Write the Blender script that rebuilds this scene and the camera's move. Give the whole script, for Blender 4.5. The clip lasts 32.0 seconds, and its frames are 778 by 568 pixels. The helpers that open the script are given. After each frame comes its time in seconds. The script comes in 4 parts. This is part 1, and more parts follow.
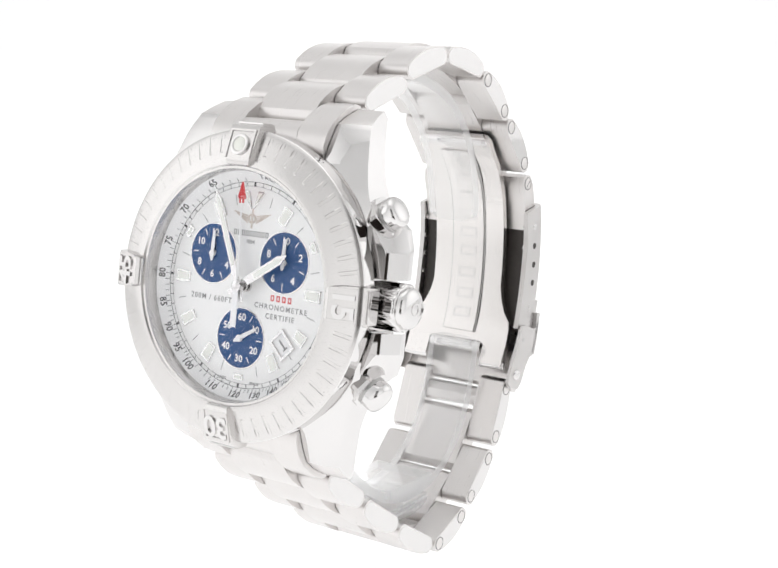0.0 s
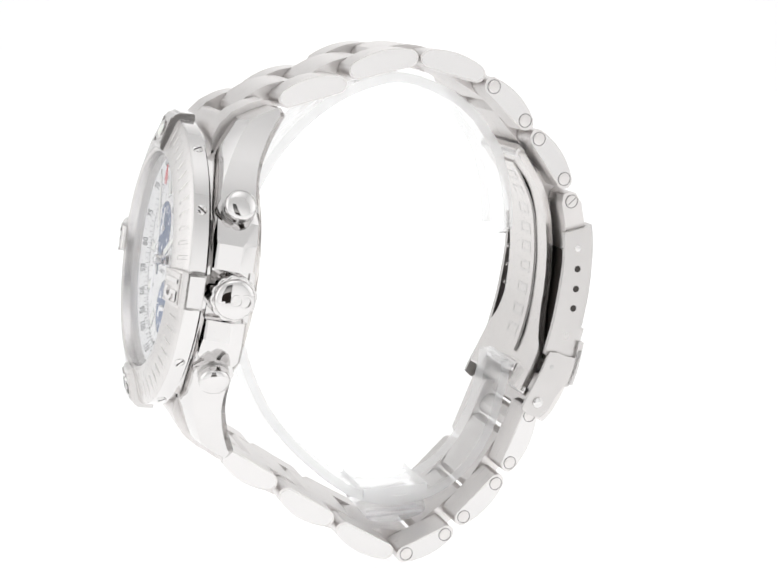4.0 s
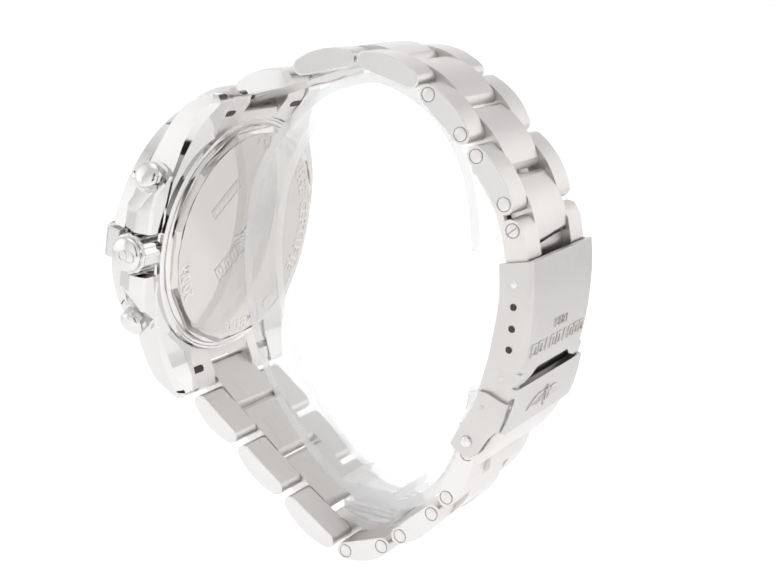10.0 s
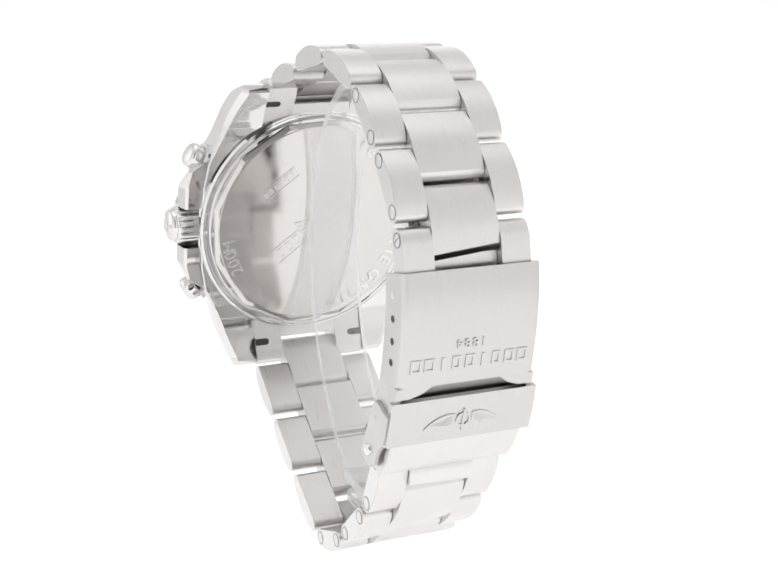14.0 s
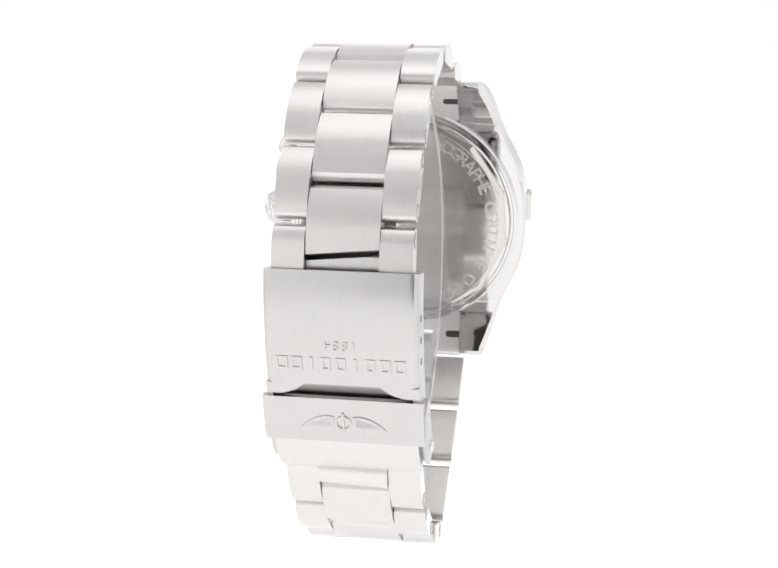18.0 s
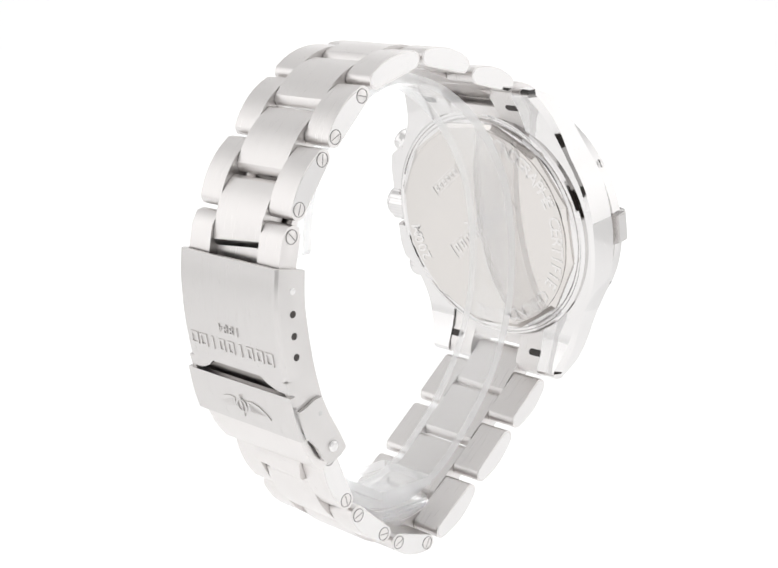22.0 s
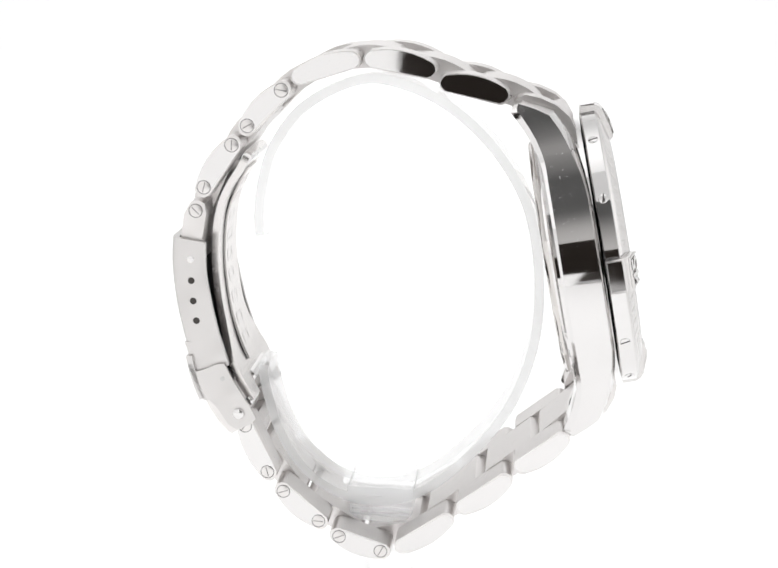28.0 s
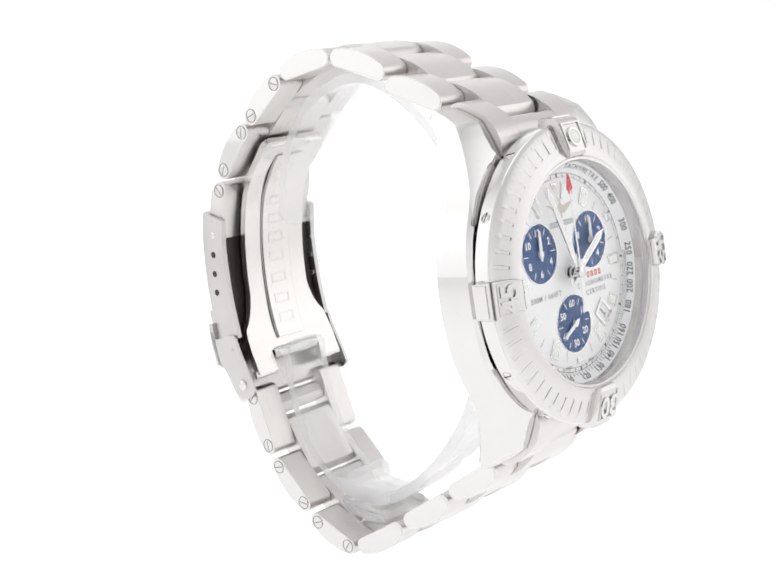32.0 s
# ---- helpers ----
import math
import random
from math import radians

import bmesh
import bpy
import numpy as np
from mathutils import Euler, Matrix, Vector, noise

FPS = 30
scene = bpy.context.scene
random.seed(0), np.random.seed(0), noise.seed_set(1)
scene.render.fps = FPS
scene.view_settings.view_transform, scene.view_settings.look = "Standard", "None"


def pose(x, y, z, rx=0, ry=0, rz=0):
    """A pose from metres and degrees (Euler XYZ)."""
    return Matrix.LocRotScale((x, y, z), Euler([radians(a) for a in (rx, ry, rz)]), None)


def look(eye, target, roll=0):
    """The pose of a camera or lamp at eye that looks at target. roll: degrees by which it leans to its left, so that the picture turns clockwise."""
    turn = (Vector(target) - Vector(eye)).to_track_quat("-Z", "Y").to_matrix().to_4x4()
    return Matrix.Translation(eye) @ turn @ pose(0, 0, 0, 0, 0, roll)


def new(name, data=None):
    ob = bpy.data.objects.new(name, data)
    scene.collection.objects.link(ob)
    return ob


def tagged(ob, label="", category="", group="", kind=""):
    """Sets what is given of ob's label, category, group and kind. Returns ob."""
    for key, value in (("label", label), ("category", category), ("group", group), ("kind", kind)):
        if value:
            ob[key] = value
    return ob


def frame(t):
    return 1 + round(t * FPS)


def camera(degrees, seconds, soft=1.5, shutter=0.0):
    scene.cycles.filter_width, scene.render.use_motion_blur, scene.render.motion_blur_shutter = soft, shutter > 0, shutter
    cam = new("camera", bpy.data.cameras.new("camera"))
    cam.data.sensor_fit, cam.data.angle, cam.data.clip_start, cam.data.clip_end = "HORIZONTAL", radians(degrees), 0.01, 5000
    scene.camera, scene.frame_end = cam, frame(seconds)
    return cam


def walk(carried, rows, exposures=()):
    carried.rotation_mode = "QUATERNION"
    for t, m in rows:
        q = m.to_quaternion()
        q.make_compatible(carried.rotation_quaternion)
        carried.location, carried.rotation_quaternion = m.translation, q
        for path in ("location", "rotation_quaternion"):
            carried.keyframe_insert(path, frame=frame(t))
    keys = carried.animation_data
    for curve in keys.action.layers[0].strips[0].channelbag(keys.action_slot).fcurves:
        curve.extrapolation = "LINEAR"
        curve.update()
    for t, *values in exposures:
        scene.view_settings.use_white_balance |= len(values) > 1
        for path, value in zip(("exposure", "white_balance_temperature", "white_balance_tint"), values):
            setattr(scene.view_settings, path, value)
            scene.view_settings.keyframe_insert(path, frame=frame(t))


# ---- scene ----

# One slow turntable shot: a steel chronograph on a clear acrylic ring turns inside a white light tent.
# Lengths inside the watch are in millimetres and are scaled by MM when a mesh is made.
MM = 0.001
LIFT = 106.0                       # the watch's zero level lies this far above the tent floor
EYE = (0.0, -0.2235, 0.1059)
PITCH = 13.676

cam = camera(31.62, 32.0, soft=1.7)
aim = (0.0, EYE[1] + math.cos(radians(PITCH)), EYE[2] - math.sin(radians(PITCH)))
walk(cam, [(0.0, look(EYE, aim, -0.17)), (32.0, look(EYE, aim, -0.17))])

# ---- world and light ----
world = bpy.data.worlds.new("studio")
world.use_nodes = True
world.node_tree.nodes["Background"].inputs[0].default_value = (0.05, 0.045, 0.042, 1)
world.node_tree.nodes["Background"].inputs[1].default_value = 1.0
scene.world = world
scene.view_settings.exposure = 0.0


# ---- materials ----
def material(name):
    m = bpy.data.materials.new(name)
    m.use_nodes = True
    return m, m.node_tree, m.node_tree.nodes["Principled BSDF"]


def surface(name, colour, rough=0.4, metal=0.0, grain=(900, 900, 900), vary=0.06, bump=0.0, rough_vary=0.0, spec=0.5, stain=0.03, brushed=0.0):
    """A surface with fine grain (stretched by grain, per metre), a coarse stain and a little relief."""
    m, tree, b = material(name)
    n = tree.nodes
    co = n.new("ShaderNodeTexCoord")
    mp = n.new("ShaderNodeMapping")
    mp.inputs["Scale"].default_value = grain
    tree.links.new(co.outputs["Object"], mp.inputs[0])
    fine = n.new("ShaderNodeTexNoise")
    fine.inputs["Scale"].default_value, fine.inputs["Detail"].default_value = 1.0, 4.0
    tree.links.new(mp.outputs[0], fine.inputs["Vector"])
    coarse = n.new("ShaderNodeTexNoise")
    coarse.inputs["Scale"].default_value, coarse.inputs["Detail"].default_value = 160.0, 3.0
    tree.links.new(co.outputs["Object"], coarse.inputs["Vector"])
    add = n.new("ShaderNodeMath")
    add.operation = "MULTIPLY_ADD"
    tree.links.new(coarse.outputs[0], add.inputs[0])
    add.inputs[1].default_value = stain / max(vary, 1e-4)
    tree.links.new(fine.outputs[0], add.inputs[2])
    ramp = n.new("ShaderNodeMapRange")
    ramp.inputs[1].default_value, ramp.inputs[2].default_value = 0.3, 0.7 + stain / max(vary, 1e-4)
    ramp.inputs[3].default_value, ramp.inputs[4].default_value = 1 - vary, 1 + vary
    tree.links.new(add.outputs[0], ramp.inputs[0])
    mul = n.new("ShaderNodeVectorMath")
    mul.operation = "SCALE"
    mul.inputs[0].default_value = colour
    tree.links.new(ramp.outputs[0], mul.inputs["Scale"])
    tree.links.new(mul.outputs[0], b.inputs["Base Color"])
    b.inputs["Metallic"].default_value = metal
    b.inputs["Specular IOR Level"].default_value = spec
    if rough_vary:
        rr = n.new("ShaderNodeMapRange")
        rr.inputs[1].default_value, rr.inputs[2].default_value = 0.3, 0.7
        rr.inputs[3].default_value, rr.inputs[4].default_value = max(rough - rough_vary, 0.01), rough + rough_vary
        tree.links.new(fine.outputs[0], rr.inputs[0])
        tree.links.new(rr.outputs[0], b.inputs["Roughness"])
    else:
        b.inputs["Roughness"].default_value = rough
    if brushed:
        # grooves run along the bracelet and spread the light across it
        tg = n.new("ShaderNodeTangent")
        tg.direction_type, tg.axis = "RADIAL", "X"
        tree.links.new(tg.outputs[0], b.inputs["Tangent"])
        b.inputs["Anisotropic"].default_value = brushed
        b.inputs["Anisotropic Rotation"].default_value = 0.25
    if bump:
        bp = n.new("ShaderNodeBump")
        bp.inputs["Strength"].default_value, bp.inputs["Distance"].default_value = bump, 0.00004
        tree.links.new(fine.outputs[0], bp.inputs["Height"])
        tree.links.new(bp.outputs[0], b.inputs["Normal"])
    return m


def clear(name, tint, ior, rough, haze=0.0, sheen=0.75, lit_through=0.5):
    """Thin clear plastic or glass: light passes straight, the surface adds its gloss, haze mixes in white for bright
    edges and veil.
    """
    m, tree, b = material(name)
    n = tree.nodes
    through_ = n.new("ShaderNodeBsdfTransparent")
    through_.inputs[0].default_value = (*tint, 1)
    gloss = n.new("ShaderNodeBsdfGlossy")
    gloss.inputs["Roughness"].default_value = rough
    gloss.inputs["Color"].default_value = (1, 1, 1, 1)
    facing = n.new("ShaderNodeLayerWeight")
    facing.inputs[0].default_value = 0.5
    steep = n.new("ShaderNodeMath")
    steep.operation = "POWER"
    steep.inputs[1].default_value = 4.0
    tree.links.new(facing.outputs["Facing"], steep.inputs[0])
    fr = n.new("ShaderNodeMath")
    fr.operation = "MULTIPLY_ADD"
    base = ((ior - 1) / (ior + 1)) ** 2
    fr.inputs[1].default_value, fr.inputs[2].default_value = sheen * (1 - base), base
    tree.links.new(steep.outputs[0], fr.inputs[0])
    mix = n.new("ShaderNodeMixShader")
    tree.links.new(fr.outputs[0], mix.inputs[0])
    tree.links.new(through_.outputs[0], mix.inputs[1])
    tree.links.new(gloss.outputs[0], mix.inputs[2])
    last = mix
    if haze:
        milk = n.new("ShaderNodeBsdfDiffuse")
        milk.inputs[0].default_value = (0.99, 0.99, 0.99, 1)
        back = n.new("ShaderNodeBsdfTranslucent")
        back.inputs[0].default_value = (0.99, 0.99, 0.99, 1)
        both = n.new("ShaderNodeMixShader")
        both.inputs[0].default_value = lit_through
        tree.links.new(milk.outputs[0], both.inputs[1])
        tree.links.new(back.outputs[0], both.inputs[2])
        last = n.new("ShaderNodeMixShader")
        last.inputs[0].default_value = haze
        tree.links.new(mix.outputs[0], last.inputs[1])
        tree.links.new(both.outputs[0], last.inputs[2])
    tree.links.new(last.outputs[0], n["Material Output"].inputs[0])
    return m


def solid_glass(name, tint, ior, rough, straight=0.35, milk=0.1):
    """Thick clear plastic that bends light; part of the light goes straight on, a little is scattered."""
    m, tree, b = material(name)
    n = tree.nodes
    g = n.new("ShaderNodeBsdfGlass")
    g.inputs["Color"].default_value = (*tint, 1)
    g.inputs["Roughness"].default_value = rough
    g.inputs["IOR"].default_value = ior
    t = n.new("ShaderNodeBsdfTransparent")
    d = n.new("ShaderNodeBsdfDiffuse")
    d.inputs[0].default_value = (0.99, 0.99, 0.99, 1)
    first, second = n.new("ShaderNodeMixShader"), n.new("ShaderNodeMixShader")
    first.inputs[0].default_value, second.inputs[0].default_value = straight, milk
    tree.links.new(g.outputs[0], first.inputs[1])
    tree.links.new(t.outputs[0], first.inputs[2])
    tree.links.new(first.outputs[0], second.inputs[1])
    tree.links.new(d.outputs[0], second.inputs[2])
    tree.links.new(second.outputs[0], n["Material Output"].inputs[0])
    return m


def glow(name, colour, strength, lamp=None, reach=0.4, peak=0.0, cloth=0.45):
    """Cloth or floor that glows by itself; lamp: the centre of a bright field painted into the glow."""
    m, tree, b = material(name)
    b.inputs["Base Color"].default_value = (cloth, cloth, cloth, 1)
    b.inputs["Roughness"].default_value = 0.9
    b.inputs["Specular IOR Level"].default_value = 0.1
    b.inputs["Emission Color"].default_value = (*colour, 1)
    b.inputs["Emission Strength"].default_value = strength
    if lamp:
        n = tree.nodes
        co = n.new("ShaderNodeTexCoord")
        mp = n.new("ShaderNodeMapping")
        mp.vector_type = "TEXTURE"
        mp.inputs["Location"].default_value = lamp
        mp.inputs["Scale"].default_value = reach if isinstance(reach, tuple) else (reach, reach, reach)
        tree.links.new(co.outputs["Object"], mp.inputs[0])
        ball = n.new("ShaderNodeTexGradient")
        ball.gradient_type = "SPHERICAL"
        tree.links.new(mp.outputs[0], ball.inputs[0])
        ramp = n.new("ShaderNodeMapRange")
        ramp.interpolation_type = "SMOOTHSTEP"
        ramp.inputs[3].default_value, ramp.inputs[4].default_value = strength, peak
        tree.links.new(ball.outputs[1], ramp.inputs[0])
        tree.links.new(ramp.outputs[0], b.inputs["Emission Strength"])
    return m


STEEL = (0.705, 0.682, 0.671)
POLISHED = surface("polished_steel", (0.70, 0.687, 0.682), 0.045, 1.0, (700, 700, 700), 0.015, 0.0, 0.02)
BRUSHED = surface("brushed_steel", STEEL, 0.30, 1.0, (14000, 160, 160), 0.03, 0.003, 0.03, brushed=0.75)
CLASP = surface("brushed_clasp_steel", (0.60, 0.583, 0.574), 0.30, 1.0, (14000, 160, 160), 0.03, 0.003, 0.03, brushed=0.75)
BEZEL_STEEL = surface("bezel_steel", (0.665, 0.648, 0.639), 0.24, 1.0, (3000, 3000, 3000), 0.03, 0.0, 0.03)
BACK_STEEL = surface("case_back_steel", (0.63, 0.605, 0.585), 0.09, 1.0, (900, 900, 900), 0.02, 0.0, 0.03)
STAMP = surface("stamped_steel", (0.70, 0.682, 0.672), 0.26, 1.0, (2500, 2500, 2500), 0.05)
INNER = surface("inner_blade_steel", (0.735, 0.712, 0.698), 0.24, 1.0, (160, 9000, 9000), 0.015, 0.0, 0.01)
GROOVE = surface("engraved_steel", (0.55, 0.545, 0.54), 0.4, 1.0, (2500, 2500, 2500), 0.06)
SLOT = surface("screw_slot", (0.22, 0.21, 0.205), 0.5, 0.6, (900, 900, 900), 0.1)
# steel colour darkened to stand for the shade in the thumb recess
RECESS = surface("shade_darkened_steel", (0.42, 0.40, 0.39), 0.3, 1.0, (160, 9000, 9000), 0.04)
# near-black colour that stands for shade in slots, holes and the clasp
DARK = surface("recess_shade", (0.04, 0.033, 0.03), 0.5, 0.2, (900, 900, 900), 0.1)
DIAL = surface("silver_dial", (0.86, 0.86, 0.848), 0.34, 0.12, (900, 900, 900), 0.012, 0.0, 0.02)
MARKER = surface("marker_steel", (0.82, 0.82, 0.80), 0.2, 0.7, (900, 900, 900), 0.02)
RING = surface("silver_flange", (0.88, 0.88, 0.872), 0.45, 0.1, (1200, 1200, 1200), 0.02)
BLUE = surface("blue_subdial", (0.010, 0.062, 0.20), 0.32, 0.15, (2500, 2500, 2500), 0.08)
INK = surface("black_print", (0.035, 0.035, 0.04), 0.6, 0.0, (900, 900, 900), 0.05)
GREY_INK = surface("grey_print", (0.25, 0.25, 0.25), 0.6, 0.0, (900, 900, 900), 0.05)
RED = surface("red_print", (0.62, 0.03, 0.035), 0.45, 0.0, (900, 900, 900), 0.05)
WHITE = surface("white_print", (0.85, 0.85, 0.85), 0.5, 0.0, (900, 900, 900), 0.02)
LUME = surface("pale_luminous_paint", (0.83, 0.84, 0.79), 0.55, 0.0, (4000, 4000, 4000), 0.03)
EMBLEM = surface("grey_gold_emblem", (0.60, 0.54, 0.49), 0.35, 0.6, (2000, 2000, 2000), 0.06)
CRYSTAL = clear("sapphire_crystal", (0.995, 0.995, 1), 1.2, 0.0, 0.0, 0.35)
ACRYLIC = clear("clear_acrylic", (0.997, 0.997, 0.998), 1.3, 0.03, 0.02)
BENT = clear("bent_clear_acrylic", (0.996, 0.997, 0.998), 1.55, 0.02, 0.105, 0.8, 0.7)
THICK = solid_glass("thick_clear_acrylic", (0.995, 0.996, 0.998), 1.35, 0.02, 0.7, 0.1)
# the white haze imitates light piped out at the acrylic's edges
SAWN = clear("piped_light_acrylic_edge", (0.995, 0.996, 0.998), 1.45, 0.2, 0.42, 0.5, 0.85)
# soft pools of light are drawn into each sheet's emission; no lamps stand behind
FLOOR = glow("self_glowing_floor", (1.0, 1.0, 1.0), 0.66, (0.0, -0.09, 0.0), (0.45, 0.30, 0.5), 0.98, 0.36)
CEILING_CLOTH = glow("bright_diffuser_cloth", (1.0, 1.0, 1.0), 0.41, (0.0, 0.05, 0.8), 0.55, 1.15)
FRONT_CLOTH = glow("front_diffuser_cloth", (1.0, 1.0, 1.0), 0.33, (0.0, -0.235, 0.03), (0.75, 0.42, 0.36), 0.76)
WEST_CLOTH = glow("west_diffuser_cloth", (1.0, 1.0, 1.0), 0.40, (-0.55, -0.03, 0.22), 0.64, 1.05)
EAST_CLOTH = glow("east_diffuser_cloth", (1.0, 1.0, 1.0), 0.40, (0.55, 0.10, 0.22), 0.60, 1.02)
# glowing greys of unseen pieces, added to shape reflections in the polished steel
ADDED_STRIP = glow("added_grey_strip", (1.0, 0.98, 0.97), 0.28, (0.04, -0.235, 0.013), (0.2, 0.2, 0.012), 0.40, 0.2)
ADDED_FLAP = glow("added_grey_flap", (1.0, 0.98, 0.96), 0.03, (0.013, -0.235, 0.07), 0.17, 0.55, 0.08)
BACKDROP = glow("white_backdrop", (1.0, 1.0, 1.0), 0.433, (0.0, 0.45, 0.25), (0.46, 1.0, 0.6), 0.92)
ROOM = surface("dim_studio_wall", (0.50, 0.46, 0.43), 0.8, 0.0, (20, 20, 20), 0.1)


# ---- shaping helpers ----
def finish(name, bm, mat, parent=None, label="", angle=50, scale=MM, even=True):
    """One mesh object from a bmesh in millimetres."""
    bmesh.ops.recalc_face_normals(bm, faces=bm.faces)
    me = bpy.data.meshes.new(name)
    bm.to_mesh(me)
    bm.free()
    me.transform(Matrix.Scale(scale, 4))
    me.polygons.foreach_set("use_smooth", [True] * len(me.polygons))
    me.set_sharp_from_angle(angle=radians(angle))
    me.materials.append(mat)
    ob = new(name, me)
    if even and len(me.polygons) < 4000:
        wn = ob.modifiers.new("even_shading", "WEIGHTED_NORMAL")
        wn.keep_sharp = True
    ob.parent = parent
    return tagged(ob, label) if label else ob


def part(name, bm, mat, parent, label="", angle=50, even=True):
    return finish(name, bm, mat, parent, label, angle, MM, even)


def bevelled(bm, width, segments=2, above=25):
    edges = [e for e in bm.edges if len(e.link_faces) == 2 and e.calc_face_angle(0) > radians(above)]
    if width > 0 and edges:
        bmesh.ops.bevel(bm, geom=edges, offset=width, segments=segments, profile=0.6, affect="EDGES", clamp_overlap=True)
    return bm


def loft(sections, closed=False):
    """A skin over equal rings of points; the ends are closed."""
    bm = bmesh.new()
    rings = [[bm.verts.new(p) for p in s] for s in sections]
    k = len(rings[0])
    pairs = list(zip(rings, rings[1:])) + ([(rings[-1], rings[0])] if closed else [])
    for a, b in pairs:
        for i in range(k):
            j = (i + 1) % k
            bm.faces.new((a[i], a[j], b[j], b[i]))
    if not closed:
        bm.faces.new(list(reversed(rings[0])))
        bm.faces.new(rings[-1])
    return bm


def prism(profile, u0, u1, bevel=0.2, segments=2, above=25):
    """A profile of (depth, height) run from u0 to u1 across the watch."""
    bm = loft([[(u0, a, b) for a, b in profile], [(u1, a, b) for a, b in profile]])
    return bevelled(bm, bevel, segments, above)


def plate(outline, z0, z1, bevel=0.0, segments=2):
    """An outline of (x, y) raised from z0 to z1."""
    bm = loft([[(x, y, z0) for x, y in outline], [(x, y, z1) for x, y in outline]])
    return bevelled(bm, bevel, segments)


def lathe(profile, steps=96, ring=False):
    """A profile of (radius, height) turned about z. ring: the profile closes on itself."""
    bm = bmesh.new()
    rings = []
    for r, z in profile:
        if r < 1e-6:
            rings.append([bm.verts.new((0, 0, z))])
        else:
            rings.append([bm.verts.new((r * math.cos(2 * math.pi * i / steps), r * math.sin(2 * math.pi * i / steps), z)) for i in range(steps)])
    pairs = list(zip(rings, rings[1:])) + ([(rings[-1], rings[0])] if ring else [])
    for a, b in pairs:
        for i in range(steps):
            j = (i + 1) % steps
            if len(a) == 1:
                bm.faces.new((a[0], b[j], b[i]))
            elif len(b) == 1:
                bm.faces.new((a[i], a[j], b[0]))
            else:
                bm.faces.new((a[i], a[j], b[j], b[i]))
    return bm


def moved(bm, m):
    bmesh.ops.transform(bm, matrix=m, verts=bm.verts)
    return bm


def joined(*bms):
    out = bms[0]
    for b in bms[1:]:
        me = bpy.data.meshes.new("tmp")
        b.to_mesh(me)
        b.free()
        out.from_mesh(me)
        bpy.data.meshes.remove(me)
    return out


def box(x0, x1, y0, y1, z0, z1, bevel=0.0):
    return plate([(x0, y0), (x1, y0), (x1, y1), (x0, y1)], z0, z1, bevel)


def outline(w, h, stroke, z0, z1, bevel=0.0):
    """A hollow rectangular bar, w by h, round the origin."""
    a, b = w / 2, h / 2
    return joined(box(-a, a, b - stroke, b, z0, z1, bevel), box(-a, a, -b, -b + stroke, z0, z1, bevel),
                  box(-a, -a + stroke, -b + stroke, b - stroke, z0, z1, bevel), box(a - stroke, a, -b + stroke, b - stroke, z0, z1, bevel))


def along(p, q):
    """A pose at p whose z axis points to q."""
    p, q = Vector(p), Vector(q)
    return Matrix.Translation(p) @ (q - p).to_track_quat("Z", "Y").to_matrix().to_4x4()


def smooth_path(points, steps=6):
    """A Catmull-Rom curve through the points."""
    pts = [Vector(p) for p in points]
    pts = [2 * pts[0] - pts[1]] + pts + [2 * pts[-1] - pts[-2]]
    out = []
    for a, b, c, d in zip(pts, pts[1:], pts[2:], pts[3:]):
        for i in range(steps):
            t = i / steps
            out.append(0.5 * ((2 * b) + (c - a) * t + (2 * a - 5 * b + 4 * c - d) * t * t + (3 * b - a - 3 * c + d) * t ** 3))
    return out + [pts[-2]]


def lettering(words, size, depth, spread=1.0, fine=4, bold=0.0):
    """Words as a bmesh round the origin, reading along x, with their top towards y."""
    cu = bpy.data.curves.new("words", "FONT")
    cu.body, cu.size, cu.extrude, cu.align_x, cu.align_y = words, size, depth / 2, "CENTER", "CENTER"
    cu.space_character, cu.resolution_u, cu.offset = spread, fine, bold
    ob = bpy.data.objects.new("words", cu)
    scene.collection.objects.link(ob)
    bpy.context.view_layer.update()
    me = ob.to_mesh()
    bm = bmesh.new()
    bm.from_mesh(me)
    ob.to_mesh_clear()
    bpy.data.objects.remove(ob)
    bpy.data.curves.remove(cu)
    bmesh.ops.remove_doubles(bm, verts=bm.verts, dist=1e-5)
    return bm


def spin(deg, r=0.0, z=0.0):
    """A pose on a dial: clockwise from twelve by deg, at radius r, with y pointing outwards."""
    a = radians(deg)
    return Matrix.Translation((r * math.sin(a), r * math.cos(a), z)) @ Matrix.Rotation(-a, 4, "Z")


def up(v, w):
    return (v, w + LIFT)


# ---- the light tent ----
def sheet(name, verts, mat, label, thick=0.004, category="studio"):
    """A flat wall with thickness behind it."""
    bm = bmesh.new()
    f = bm.faces.new([bm.verts.new(v) for v in verts])
    f.normal_update()
    n = f.normal.copy()
    r = bmesh.ops.extrude_face_region(bm, geom=[f])
    bmesh.ops.translate(bm, verts=[g for g in r["geom"] if isinstance(g, bmesh.types.BMVert)], vec=-n * thick)
    ob = finish(name, bm, mat, None, "", 32, 1.0)
    return tagged(ob, label, category, "", "structure")


TW, TB, TF, TH = 0.55, 0.75, -0.235, 0.80       # half width, back, front and height of the tent
OL, OR, OH, FT = -0.044, 0.070, 0.088, 0.30     # sides and height of the slit for the lens
BACK_EDGE = 0.058                               # where the floor meets the backdrop
LOW, LH = 0.014, 0.018                          # low glowing corner added in the slit for its reflection
LIP = (0.0005, 0.004)                            # lower and upper edge of the grey strip added across the slit


